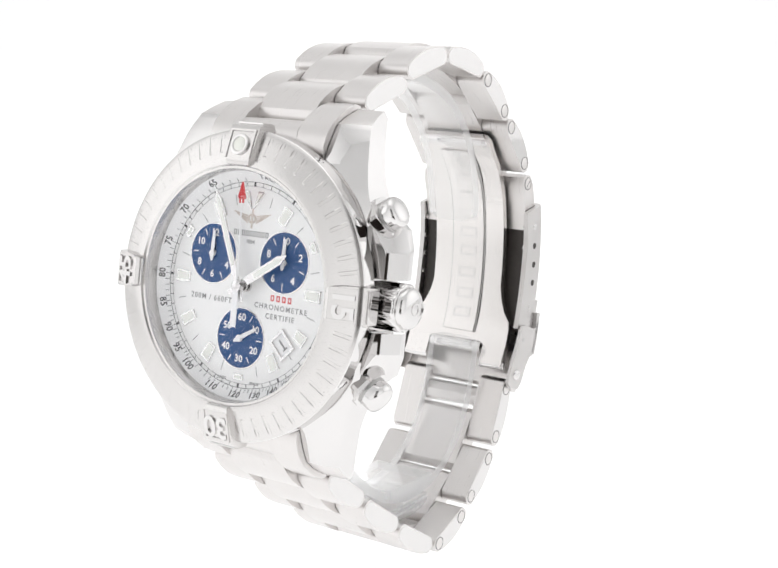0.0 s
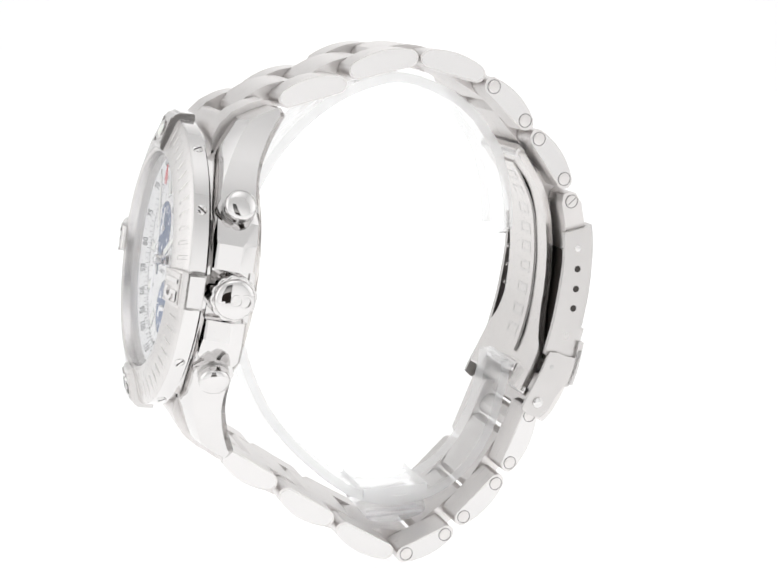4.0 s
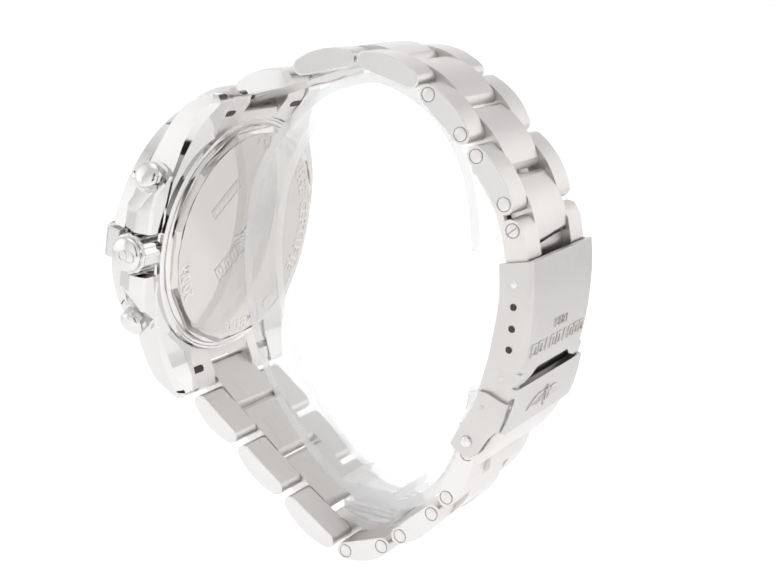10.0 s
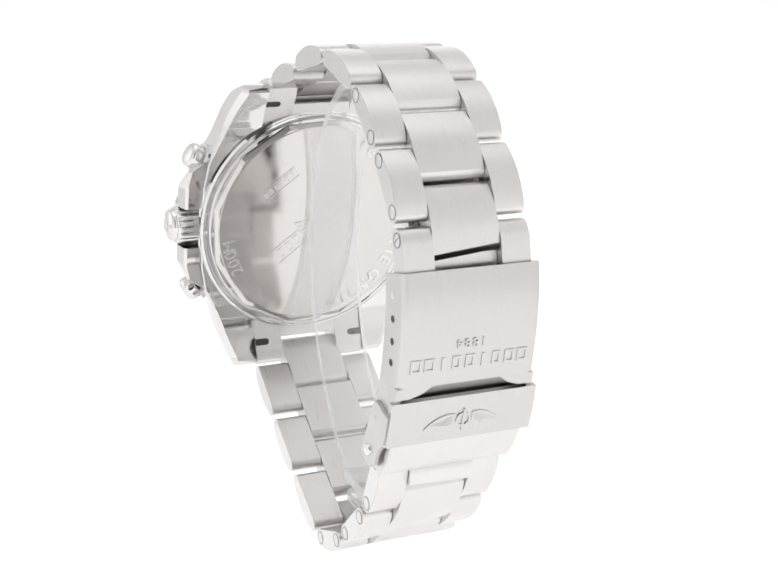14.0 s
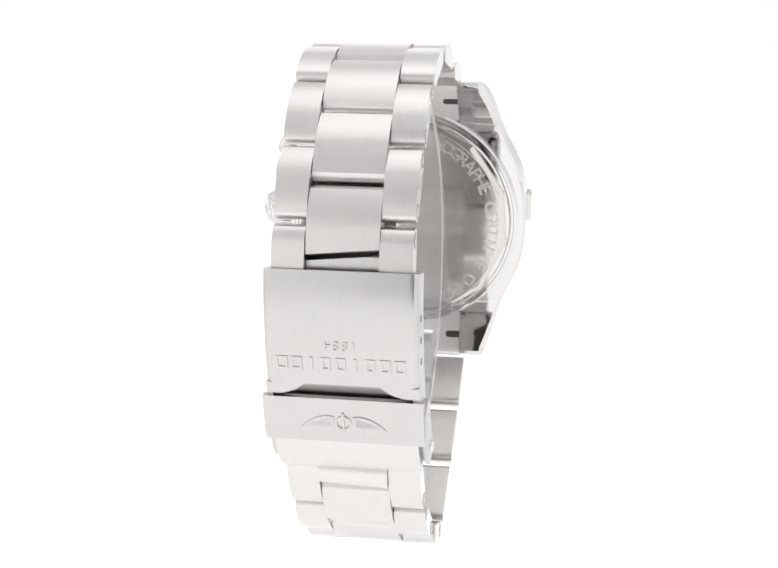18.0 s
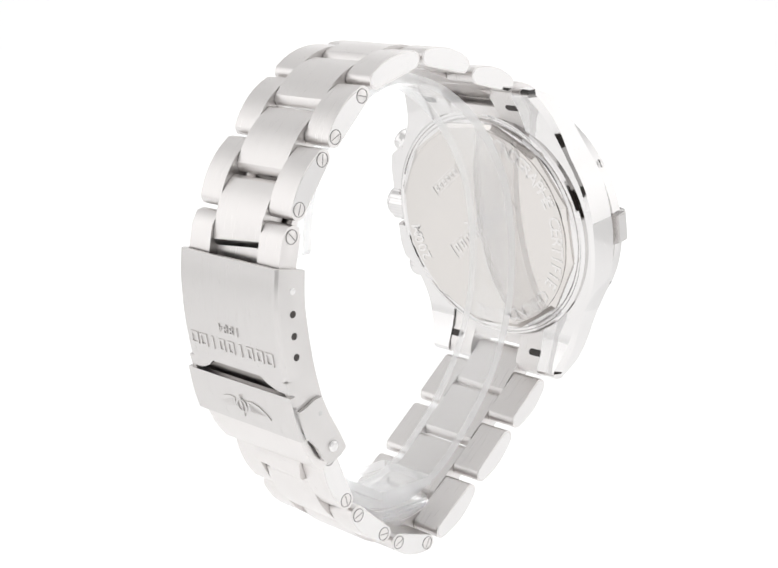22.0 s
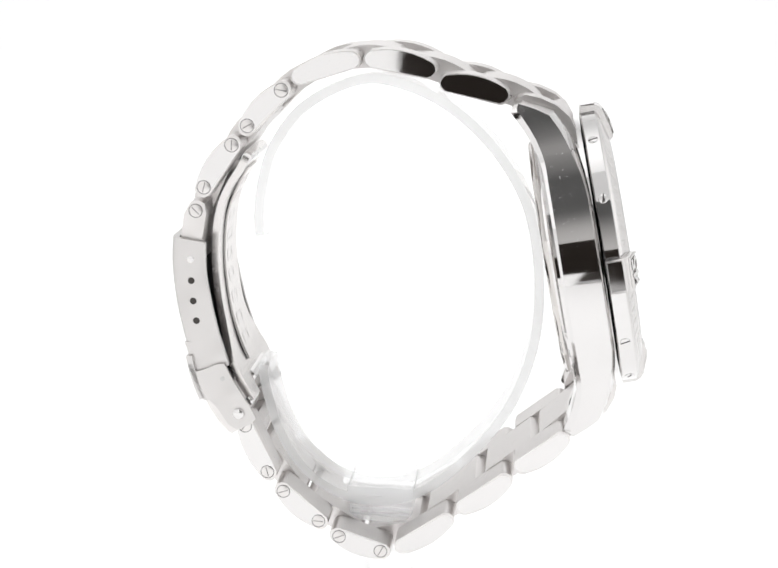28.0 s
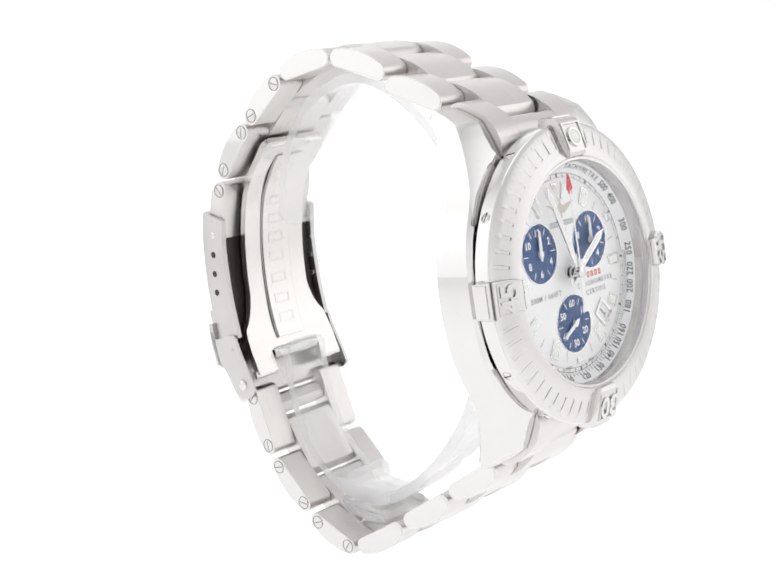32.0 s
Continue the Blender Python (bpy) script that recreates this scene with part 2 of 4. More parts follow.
def tent():
    # the self-glowing floor ends behind the watch, where the backdrop's sweep begins
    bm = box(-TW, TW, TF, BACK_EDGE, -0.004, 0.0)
    tagged(finish("floor", bm, FLOOR, None, "", 32, 1.0), "white floor of a photo tent, its pool of light put into its own glow", "floor", "", "structure")
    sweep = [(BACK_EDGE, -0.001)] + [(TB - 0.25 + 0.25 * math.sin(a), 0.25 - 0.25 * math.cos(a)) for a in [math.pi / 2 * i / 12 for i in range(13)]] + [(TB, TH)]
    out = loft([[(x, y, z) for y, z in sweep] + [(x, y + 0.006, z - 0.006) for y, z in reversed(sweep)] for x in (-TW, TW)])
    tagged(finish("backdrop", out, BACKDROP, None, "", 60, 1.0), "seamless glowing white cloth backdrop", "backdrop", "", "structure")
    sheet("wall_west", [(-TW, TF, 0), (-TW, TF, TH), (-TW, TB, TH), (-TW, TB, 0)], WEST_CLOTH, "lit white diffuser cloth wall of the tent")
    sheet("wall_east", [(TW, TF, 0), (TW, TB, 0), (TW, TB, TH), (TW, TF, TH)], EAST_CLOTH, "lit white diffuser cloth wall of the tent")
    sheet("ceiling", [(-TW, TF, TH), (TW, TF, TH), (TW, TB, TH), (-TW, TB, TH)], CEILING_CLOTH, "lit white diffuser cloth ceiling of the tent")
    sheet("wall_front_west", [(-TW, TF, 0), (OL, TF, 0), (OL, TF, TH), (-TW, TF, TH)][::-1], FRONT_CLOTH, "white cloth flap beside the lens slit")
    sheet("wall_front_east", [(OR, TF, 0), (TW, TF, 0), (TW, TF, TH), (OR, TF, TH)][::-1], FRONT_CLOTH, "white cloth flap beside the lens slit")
    # this flap, the low corner and the strip only shape the steel's reflections
    sheet("reflection_flap", [(OL, TF, OH), (OR, TF, OH), (OR, TF, FT), (OL, TF, FT)][::-1], ADDED_FLAP, "unseen grey flap above the lens slit, added for its graded reflection")
    sheet("wall_front_high", [(OL, TF, FT), (OR, TF, FT), (OR, TF, TH), (OL, TF, TH)][::-1], FRONT_CLOTH, "white cloth front wall above the flap")
    sheet("reflection_corner", [(OL, TF, 0), (LOW, TF, 0), (LOW, TF, LH), (OL, TF, LH)][::-1], FRONT_CLOTH, "unseen low white corner of the lens slit, added for its reflection")
    sheet("reflection_strip", [(LOW, TF, LIP[0]), (OR, TF, LIP[0]), (OR, TF, LIP[1]), (LOW, TF, LIP[1])][::-1], ADDED_STRIP, "unseen grey strip across the lens slit, added for its reflection")
    # the dim studio outside
    sheet("ground", [(-4, -4, -0.75), (4, -4, -0.75), (4, 4, -0.75), (-4, 4, -0.75)], ROOM, "dark floor of the dim studio", 0.05)
    sheet("wall_south", [(-4, -4, -0.75), (-4, -4, 2), (4, -4, 2), (4, -4, -0.75)], ROOM, "dark wall of the dim studio", 0.05)


tent()


# ---- the watch ----
watch = tagged(new("wristwatch"), "polished and brushed steel chronograph wristwatch on a clear ring", "watch")
watch.empty_display_size = 0.01

TILT = 10.5
CASE_AT = (0.5, -39.75, -46.6 + LIFT)
# case space: x to three o'clock, y to twelve o'clock, z out of the dial; zero on the bezel's top
CM = Matrix.Translation(CASE_AT) @ Matrix(((1, 0, 0, 0), (0, math.sin(radians(TILT)), -math.cos(radians(TILT)), 0),
                                          (0, math.cos(radians(TILT)), math.sin(radians(TILT)), 0), (0, 0, 0, 1)))


def cpart(name, bm, mat, parent, label="", angle=50, even=True):
    """A part given in case space."""
    return part(name, moved(bm, CM), mat, parent, label, angle, even)


def lerp_table(rows, x):
    for (a, p), (b, q) in zip(rows, rows[1:]):
        if x <= b:
            t = max(0.0, min(1.0, (x - a) / (b - a)))
            return p + (q - p) * t
    return rows[-1][1]


def curve_table(rows, x):
    """Like lerp_table, but rounded at the rows."""
    n = len(rows)
    slope = []
    for i in range(n):
        a, b = rows[max(i - 1, 0)], rows[min(i + 1, n - 1)]
        slope.append(0.0 if i == 0 else (b[1] - a[1]) / (b[0] - a[0]))
    for i in range(n - 1):
        (a, p), (b, q) = rows[i], rows[i + 1]
        if x <= b or i == n - 2:
            w = b - a
            t = max(0.0, min(1.0, (x - a) / w))
            return (2 * t ** 3 - 3 * t * t + 1) * p + (t ** 3 - 2 * t * t + t) * w * slope[i] + (3 * t * t - 2 * t ** 3) * q + (t ** 3 - t * t) * w * slope[i + 1]


# half outline, front height and back height of the case by distance from its middle
SIDE = [(0, 22.8), (3, 22.7), (6, 22.35), (9, 21.65), (12, 20.4), (15, 18.95), (18, 17.9), (21, 17.1), (24, 16.1), (26.8, 15.0)]
CROWN_SIDE = [(0, 21.5), (3.9, 21.5), (4.2, 21.3), (8.0, 21.2), (8.6, 21.0), (12, 20.4)]
FRONT = [(0, -4.4), (12, -4.5), (15, -4.75), (18.5, -5.3), (20, -5.8), (22, -6.6), (24.4, -7.9), (25.6, -9.8), (26.8, -12.4)]
BACK = [(0, -10.8), (15, -10.9), (18, -11.2), (20.5, -11.9), (22.5, -12.7), (25.0, -14.0), (25.8, -14.3), (26.8, -13.6)]
FACET = [(0, 0.8), (8, 0.9), (13, 1.4), (16, 2.1), (18.7, 3.0), (22, 2.6), (24.4, 2.5), (25.6, 2.2), (26.8, 1.5)]


# crown guard sections, from the crown towards the pusher
GUARD = [(17, -4.5), (23.2, -4.75), (23.5, -5.0), (24.8, -8.05), (24.75, -8.4), (24.1, -10.2), (23.6, -10.6), (17, -10.6)]
GUARD_STEP = [(17, -4.5), (22.6, -4.75), (23.0, -5.1), (24.6, -8.4), (24.55, -8.7), (24.1, -10.2), (23.6, -10.6), (17, -10.6)]
GUARD_SCOOP = [(17, -4.6), (20.6, -4.9), (20.9, -5.3), (23.0, -8.8), (23.2, -9.2), (23.4, -10.2), (23.0, -10.6), (17, -10.6)]
GUARD_END = [(17, -4.7), (19.2, -5.2), (19.4, -5.7), (19.8, -8.5), (19.9, -9.0), (20.0, -10.2), (19.8, -10.6), (17, -10.6)]


def build_case():
    ys = [-26.8, -26.4, -26.0, -25.6, -25.0, -24.4, -23.7, -23, -22.2, -21.5, -20.7, -20, -19.3, -18.72, -18.7] + [-18 + 0.75 * i for i in range(25)]
    ys = ys + [-y for y in reversed(ys) if y < -0.01]
    halves = []
    for s in (-1, 1):
        rows = []
        for y in ys:
            a = abs(y)
            xo = lerp_table(CROWN_SIDE, a) if s > 0 and a < 12 else curve_table(SIDE, a)
            xi = 10.75 if a > 18.71 else 0.0
            hf, hb, c = lerp_table(FRONT, a), curve_table(BACK, a), lerp_table(FACET, a)
            if s > 0:
                c = min(c, 0.8 + max(0.0, a - 11) * 0.6)
            k = lerp_table([(0, 0.45), (15, 0.5), (20, 0.9), (25, 1.2), (26.8, 0.6)], a)
            rows.append([(s * xi, y, hf), (s * (xo - c), y, hf), (s * xo, y, hf - max(0.5, c * 0.32)), (s * xo, y, hb + k), (s * (xo - k), y, hb), (s * xi, y, hb)])
        halves.append(loft(rows))
    body = cpart("case", joined(*halves), POLISHED, watch, "polished steel case with four faceted lugs", 26, False)
    # the slanted ends of the lugs are brushed
    body.data.materials.append(BRUSHED)
    back_to_case = CM.inverted()
    for f in body.data.polygons:
        c = back_to_case @ (f.center / MM)
        n = back_to_case.to_3x3() @ f.normal
        if abs(c.y) > 24.4 and n.z > 0.15 and abs(n.x) < 0.5:
            f.material_index = 1
    # guards round the crown and pushers
    for sgn, far in ((1, 0.0), (-1, -0.8)):
        rows = []
        for y, sec in ((3.7, GUARD), (7.4 + far, GUARD), (8.0 + far, GUARD_STEP), (10.6 + far, GUARD_SCOOP), (13.0 + far, GUARD_END)):
            rows.append([(x, sgn * y, z) for x, z in sec])
        cpart("crown_guard", bevelled(loft(rows), 0.14, 2, 20), POLISHED, body, "faceted polished crown guard", 22, False)
    cpart("bezel_seat", lathe([(15, -6.2), (21.5, -6.2), (21.5, -4.35), (15, -4.35)], 96, True), POLISHED, body, "polished collar under the bezel")
    return body


case = build_case()


def build_dust():
    """Specks of dust on the polished flank away from the crown."""
    specks = []
    for i in range(28):
        y, h, r = random.uniform(-9, 21), random.uniform(-10.2, -7.2), random.uniform(0.02, 0.05)
        specks.append(box(-curve_table(SIDE, abs(y)) - 0.05, -curve_table(SIDE, abs(y)) + 0.05, y - r, y + r, h - r, h + r))
    tagged(cpart("dust", joined(*specks), WHITE, case), "fine white dust specks on the polished flank", "", "", "stuff")


build_dust()


WIDE = 1.018                       # the bezel reaches a little past the case


def build_bezel():
    def cone(r):
        return 0.05 - (r - 17.4) * 0.3103
    rs = [17.4, 18.80, 18.90, 20.32, 20.42, 21.35]
    prof = [(16.7, -0.3), (17.0, 0.05)] + [(r, cone(r)) for r in rs] + [(21.75, -1.4), (22.03, -1.65), (22.0, -3.85), (21.7, -4.05), (16.7, -4.3)]
    angles = []
    for i in range(60):
        sunk = i % 15 not in (0, 1, 14)
        angles += [(i * 6 - 0.85, 0), (i * 6 - 0.65, sunk), (i * 6 + 0.65, sunk), (i * 6 + 0.85, 0), (i * 6 + 3, 0)]
    bm = bmesh.new()
    rows = []
    for deg, sunk in angles:
        q = radians(deg)
        rows.append([bm.verts.new((r * WIDE * math.sin(q), r * WIDE * math.cos(q), h - (0.11 if sunk and 18.8 < r < 20.55 else 0.0))) for r, h in prof])
    for p, q in zip(rows, rows[1:] + rows[:1]):
        for k in range(len(prof)):
            j = (k + 1) % len(prof)
            bm.faces.new((p[k], p[j], q[j], q[k]))
    bezel = cpart("bezel", bm, BEZEL_STEEL, watch, "brushed steel rotating bezel with engraved minute marks", 20, False)
    cpart("bezel_wall", lathe([(r * WIDE, z) for r, z in ((21.95, -3.9), (22.1, -3.85), (22.12, -1.75), (22.03, -1.6), (21.8, -1.62))], 144, True), POLISHED, bezel, "polished edge of the bezel", 30, False)
    # four riders
    for q, words in ((0, ""), (90, "15"), (180, "30"), (270, "45")):
        rows = [(17.1, 0.1, 1.9), (17.5, 0.62, 2.0), (18.3, 0.72, 2.25), (20.4, 0.15, 2.55), (21.9, -0.28, 2.65), (22.8, -0.75, 2.65), (23.2, -1.5, 2.6), (23.3, -3.85, 2.5)]
        ins = [(17.1, -1.2), (17.5, -1.4), (18.3, -1.6), (20.4, -2.0), (21.2, -2.4), (21.6, -2.8), (21.9, -3.2), (21.9, -4.0)]
        prof3 = [[(s * w, r, h) for r, h, w in rows] + [(s * (w + 0.45), r, h) for (r, h), (_, _, w) in reversed(list(zip(ins, rows)))] for s in (-1, 1)]
        rider = cpart("bezel_rider", moved(bevelled(loft(prof3), 0.2, 3), spin(q)), BEZEL_STEEL, watch, "raised satin steel rider tab on the bezel")
        lay = spin(q, 20.15, 0.22) @ Matrix.Rotation(radians(-15.5), 4, "X")
        cpart("rider_end", moved(box(-2.25, 2.25, 23.2, 23.42, -3.7, -1.55, 0.08), spin(q)), POLISHED, rider, "polished end of the rider tab")
        # a raised border round the tab's face
        rim = joined(box(-2.3, -2.02, -2.0, 2.3, -0.15, 0.14, 0.06), box(2.02, 2.3, -2.0, 2.3, -0.15, 0.14, 0.06), box(-2.02, 2.02, 2.02, 2.3, -0.15, 0.14, 0.06))
        cpart("rider_rim", moved(rim, lay), BEZEL_STEEL, rider)
        if words:
            cpart("rider_numeral", moved(lettering(words, 4.5, 0.42, 0.95, 4, 0.09), lay @ Matrix.Translation((0, 0.1, 0.05))), POLISHED, rider, "bold raised minute numeral")
        else:
            cpart("pearl_ring", moved(lathe([(1.05, -0.2), (1.55, -0.2), (1.55, 0.3), (1.35, 0.38), (1.05, 0.28)], 40, True), lay), POLISHED, rider)
            cpart("luminous_pearl", moved(lathe([(1.05, -0.2), (1.05, 0.2), (0.8, 0.34), (0.4, 0.41), (0, 0.43)], 40), lay), LUME, rider, "pale green luminous dot")
    # slotted screws round the edge
    for a in (32, 60, 120, 148, 212, 240, 300, 328):
        base = spin(a, 22.03 * WIDE, -2.75) @ Matrix.Rotation(radians(-90), 4, "X")
        screw = cpart("bezel_screw", moved(lathe([(0.78, -0.3), (0.78, 0.1), (0.66, 0.2), (0, 0.22)], 24), base), POLISHED, bezel)
        turn = Matrix.Rotation(random.uniform(0, 3.1), 4, "Z")
        cpart("slot", moved(box(-0.7, 0.7, -0.1, 0.1, 0.1, 0.235), base @ turn), DARK, bezel)
    return bezel


bezel = build_bezel()


# ---- dial ----
DZ = -3.8


counter_pointers = []


def build_dial():
    dial = cpart("dial", lathe([(15.6, DZ - 0.4), (15.6, DZ), (0, DZ)], 96), DIAL, watch, "silver sunburst dial with three blue counters")
    flange = cpart("flange", lathe([(15.1, DZ - 0.3), (15.1, DZ + 0.05), (16.6, DZ + 1.25), (17.0, DZ + 1.25), (17.0, DZ - 0.3)], 120, True), RING, watch, "silver tachymeter flange round the dial")
    cpart("rehaut", lathe([(16.62, DZ + 1.2), (16.68, DZ + 2.2), (16.5, DZ + 2.25), (16.5, DZ + 2.6), (16.75, -0.2), (17.15, -0.2), (17.15, DZ + 1.2)], 120, True), BEZEL_STEEL, watch)
    slope = math.atan2(1.2, 1.5)
    # tachymeter numerals and strokes
    for v in (65, 70, 75, 80, 85, 90, 95, 100, 110, 120, 130, 140, 150, 160, 180, 200, 220, 250, 300, 400, 500):
        a = 21600 / v
        flip = 88 < a < 268
        m = spin(a, 15.95, DZ + 0.76) @ Matrix.Rotation(slope, 4, "X") @ Matrix.Rotation(math.pi if flip else 0, 4, "Z")
        cpart("scale_numeral", moved(lettering(str(v), 1.4, 0.04, 1.05, 2, 0.02), m), INK, flange)
    for i, ch in enumerate("TACHYMETRE"):
        m = spin(6 + i * 3.3, 15.95, DZ + 0.76) @ Matrix.Rotation(slope, 4, "X")
        cpart("scale_letter", moved(lettering(ch, 1.15, 0.04, 1.0, 2), m), INK, flange)
    v = 60.0
    strokes = []
    while v < 250:
        a = 21600 / v
        if v > 60:
            strokes.append(moved(box(-0.035, 0.035, -0.28, 0.28, -0.01, 0.02), spin(a, 15.36, DZ + 0.28) @ Matrix.Rotation(slope, 4, "X")))
        v += 1.0 if v < 100 else 2.0
    cpart("scale_strokes", joined(*strokes), INK, flange)
    # minute track
    cpart("track_line", lathe([(14.95, DZ + 0.006), (15.02, DZ + 0.006), (15.02, DZ + 0.02), (14.95, DZ + 0.02)], 120, True), INK, dial)
    cpart("track_line", lathe([(14.35, DZ + 0.006), (14.41, DZ + 0.006), (14.41, DZ + 0.02), (14.35, DZ + 0.02)], 120, True), GREY_INK, dial)
    for i in range(60):
        wide = 0.16 if i % 5 == 0 else 0.045
        bm = moved(box(-wide, wide, -0.32, 0.32, 0, 0.025), spin(i * 6, 14.68, DZ))
        cpart("minute_stroke", bm, INK, dial)
    for i in range(12):
        cpart("half_hour_stroke", moved(box(-0.05, 0.05, -0.75, 0.75, 0, 0.015), spin(i * 30 + 15, 12.6, DZ)), GREY_INK, dial)
    # raised hour markers
    for h in range(12):
        if h in (0,):
            for s in (-1, 1):
                o = [(s * 0.25, 11.1), (s * 0.9, 13.7), (s * 2.0, 13.7)]
                cpart("hour_marker", plate(o, DZ, DZ + 0.2, 0.05), MARKER, dial)
                o2 = [(s * 0.62, 11.9), (s * 0.98, 13.5), (s * 1.7, 13.5)]
                cpart("luminous_fill", plate(o2, DZ + 0.15, DZ + 0.25), LUME, dial)
            continue
        if h in (4, 5):
            r, ln = (12.0, 2.6) if h == 5 else (12.3, 2.0)
        elif h in (2, 6, 10):
            r, ln = 13.4, 0.9
        else:
            r, ln = 12.2, 2.7
        o = [(-0.75, -ln / 2), (0.75, -ln / 2), (0.9, ln / 2), (-0.9, ln / 2)]
        cpart("hour_marker", moved(plate(o, 0, 0.22, 0.06), spin(h * 30, r, DZ)), MARKER, dial)
        o = [(-0.5, -ln / 2 + 0.25), (0.5, -ln / 2 + 0.25), (0.62, ln / 2 - 0.25), (-0.62, ln / 2 - 0.25)]
        cpart("luminous_fill", moved(plate(o, 0.15, 0.26), spin(h * 30, r, DZ)), LUME, dial)
    # counters
    counter_pointers.clear()
    for x, y, words, hand, n in ((-6.75, 3.95, ("12", "2", "4", "6", "8", "10"), 2, 12), (6.55, 4.05, ("10", "2", "4", "6", "8"), 2, 10), (-0.3, -7.75, ("60", "10", "20", "30", "40", "50"), 60, 12)):
        at = Matrix.Translation((x, y, DZ))
        sub = cpart("counter", moved(lathe([(4.32, -0.05), (4.32, 0.02), (4.0, 0.015), (0, 0.015)], 72), at), BLUE, watch, "deep blue counter with white numerals")
        cpart("counter_rim", moved(lathe([(4.3, 0.0), (4.5, 0.0), (4.46, 0.07), (4.34, 0.07)], 72, True), at), POLISHED, sub)
        for i, wd in enumerate(words):
            a = i * 360 / len(words)
            p = spin(a, 3.05).translation
            cpart("counter_numeral", moved(lettering(wd, 1.5, 0.02, 1.0, 2, 0.035), at @ Matrix.Translation((p.x, p.y, 0.03))), WHITE, sub)
            a += 180 / len(words)
            cpart("counter_stroke", moved(box(-0.07, 0.07, -0.5, 0.5, 0.015, 0.035), at @ spin(a, 3.45)), WHITE, sub)
        o = [(-0.12, -1.1), (0.12, -1.1), (0.3, -0.6), (0.2, 0.2), (0.32, 1.0), (0.22, 3.4), (-0.22, 3.4), (-0.32, 1.0), (-0.2, 0.2), (-0.3, -0.6)]
        hd = cpart("counter_hand", moved(plate(o, 0.32, 0.45), at @ spin(hand)), WHITE, watch, "white baton counter hand")
        cpart("hub", moved(lathe([(0.5, 0.1), (0.5, 0.52), (0.3, 0.6), (0, 0.6)], 24), at), WHITE, hd)
        counter_pointers.append((hd, (x, y, DZ)))
    # date window
    fr = spin(135, 10.75, DZ) @ Matrix.Rotation(radians(90), 4, "Z")
    win = cpart("date_window", moved(joined(box(-1.75, 1.75, 1.15, 1.5, 0, 0.3, 0.05), box(-1.75, 1.75, -1.5, -1.15, 0, 0.3, 0.05), box(-1.75, -1.4, -1.15, 1.15, 0, 0.3, 0.05), box(1.4, 1.75, -1.15, 1.15, 0, 0.3, 0.05)), fr), POLISHED, watch, "steel framed date window")
    cpart("date_disc", moved(box(-1.4, 1.4, -1.15, 1.15, 0.0, 0.03), fr), WHITE, win)
    one = joined(lettering("1", 2.2, 0.02, 1.0, 3, 0.03), box(-0.45, 0.5, -0.86, -0.68, -0.01, 0.01))
    cpart("date_numeral", moved(one, Matrix.Translation(fr.translation + Vector((0, 0, 0.06))) @ Matrix.Rotation(radians(45), 4, "Z")), GREY_INK, win)
    # printed words; the maker's name is a row of plain bars
    def words(txt, x, y, size, mat, spread=1.05):
        cpart("dial_lettering", moved(lettering(txt, size, 0.02, spread, 3, 0.012), Matrix.Translation((x, y, DZ + 0.02))), mat, dial)
    words("200M / 660FT", -6.5, -2.6, 1.12, GREY_INK, 1.25)
    words("CHRONOMETRE", 6.6, -2.55, 1.08, GREY_INK, 1.3)
    words("CERTIFIE", 6.6, -3.9, 1.08, GREY_INK, 1.3)
    words("1884", 0, 6.35, 0.8, GREY_INK)
    words("SWISS", -3.2, -14.0, 0.6, GREY_INK)
    words("MADE", 3.0, -14.0, 0.6, GREY_INK)
    for i in range(4):
        cpart("name_bar", moved(outline(0.62, 0.84, 0.17, 0.0, 0.03), Matrix.Translation((5.0 + i * 1.05, -1.2, DZ))), RED, dial)
    for i in range(9):
        cpart("name_bar", moved(outline(0.5, 0.8, 0.13, 0.0, 0.03), Matrix.Translation((-2.95 + i * 0.74, 7.55, DZ))), GREY_INK, dial)
    # winged emblem
    for s in (-1, 1):
        for k in range(4):
            o = [(s * 0.8, 9.0 + k * 0.32), (s * (3.5 - 0.45 * (3 - k)), 9.75 + k * 0.24), (s * (3.4 - 0.45 * (3 - k)), 9.95 + k * 0.22), (s * 0.8, 9.2 + k * 0.32)]
            cpart("emblem_feather", plate(o, DZ, DZ + 0.1), EMBLEM, dial)
    cpart("emblem_ring", moved(lathe([(0.5, 0), (0.72, 0), (0.72, 0.14), (0.5, 0.14)], 28, True), Matrix.Translation((0, 9.7, DZ))), EMBLEM, dial)
    cpart("emblem_shaft", box(-0.12, 0.12, 8.3, 11.2, DZ, DZ + 0.12), EMBLEM, dial)
    return dial


dial = build_dial()


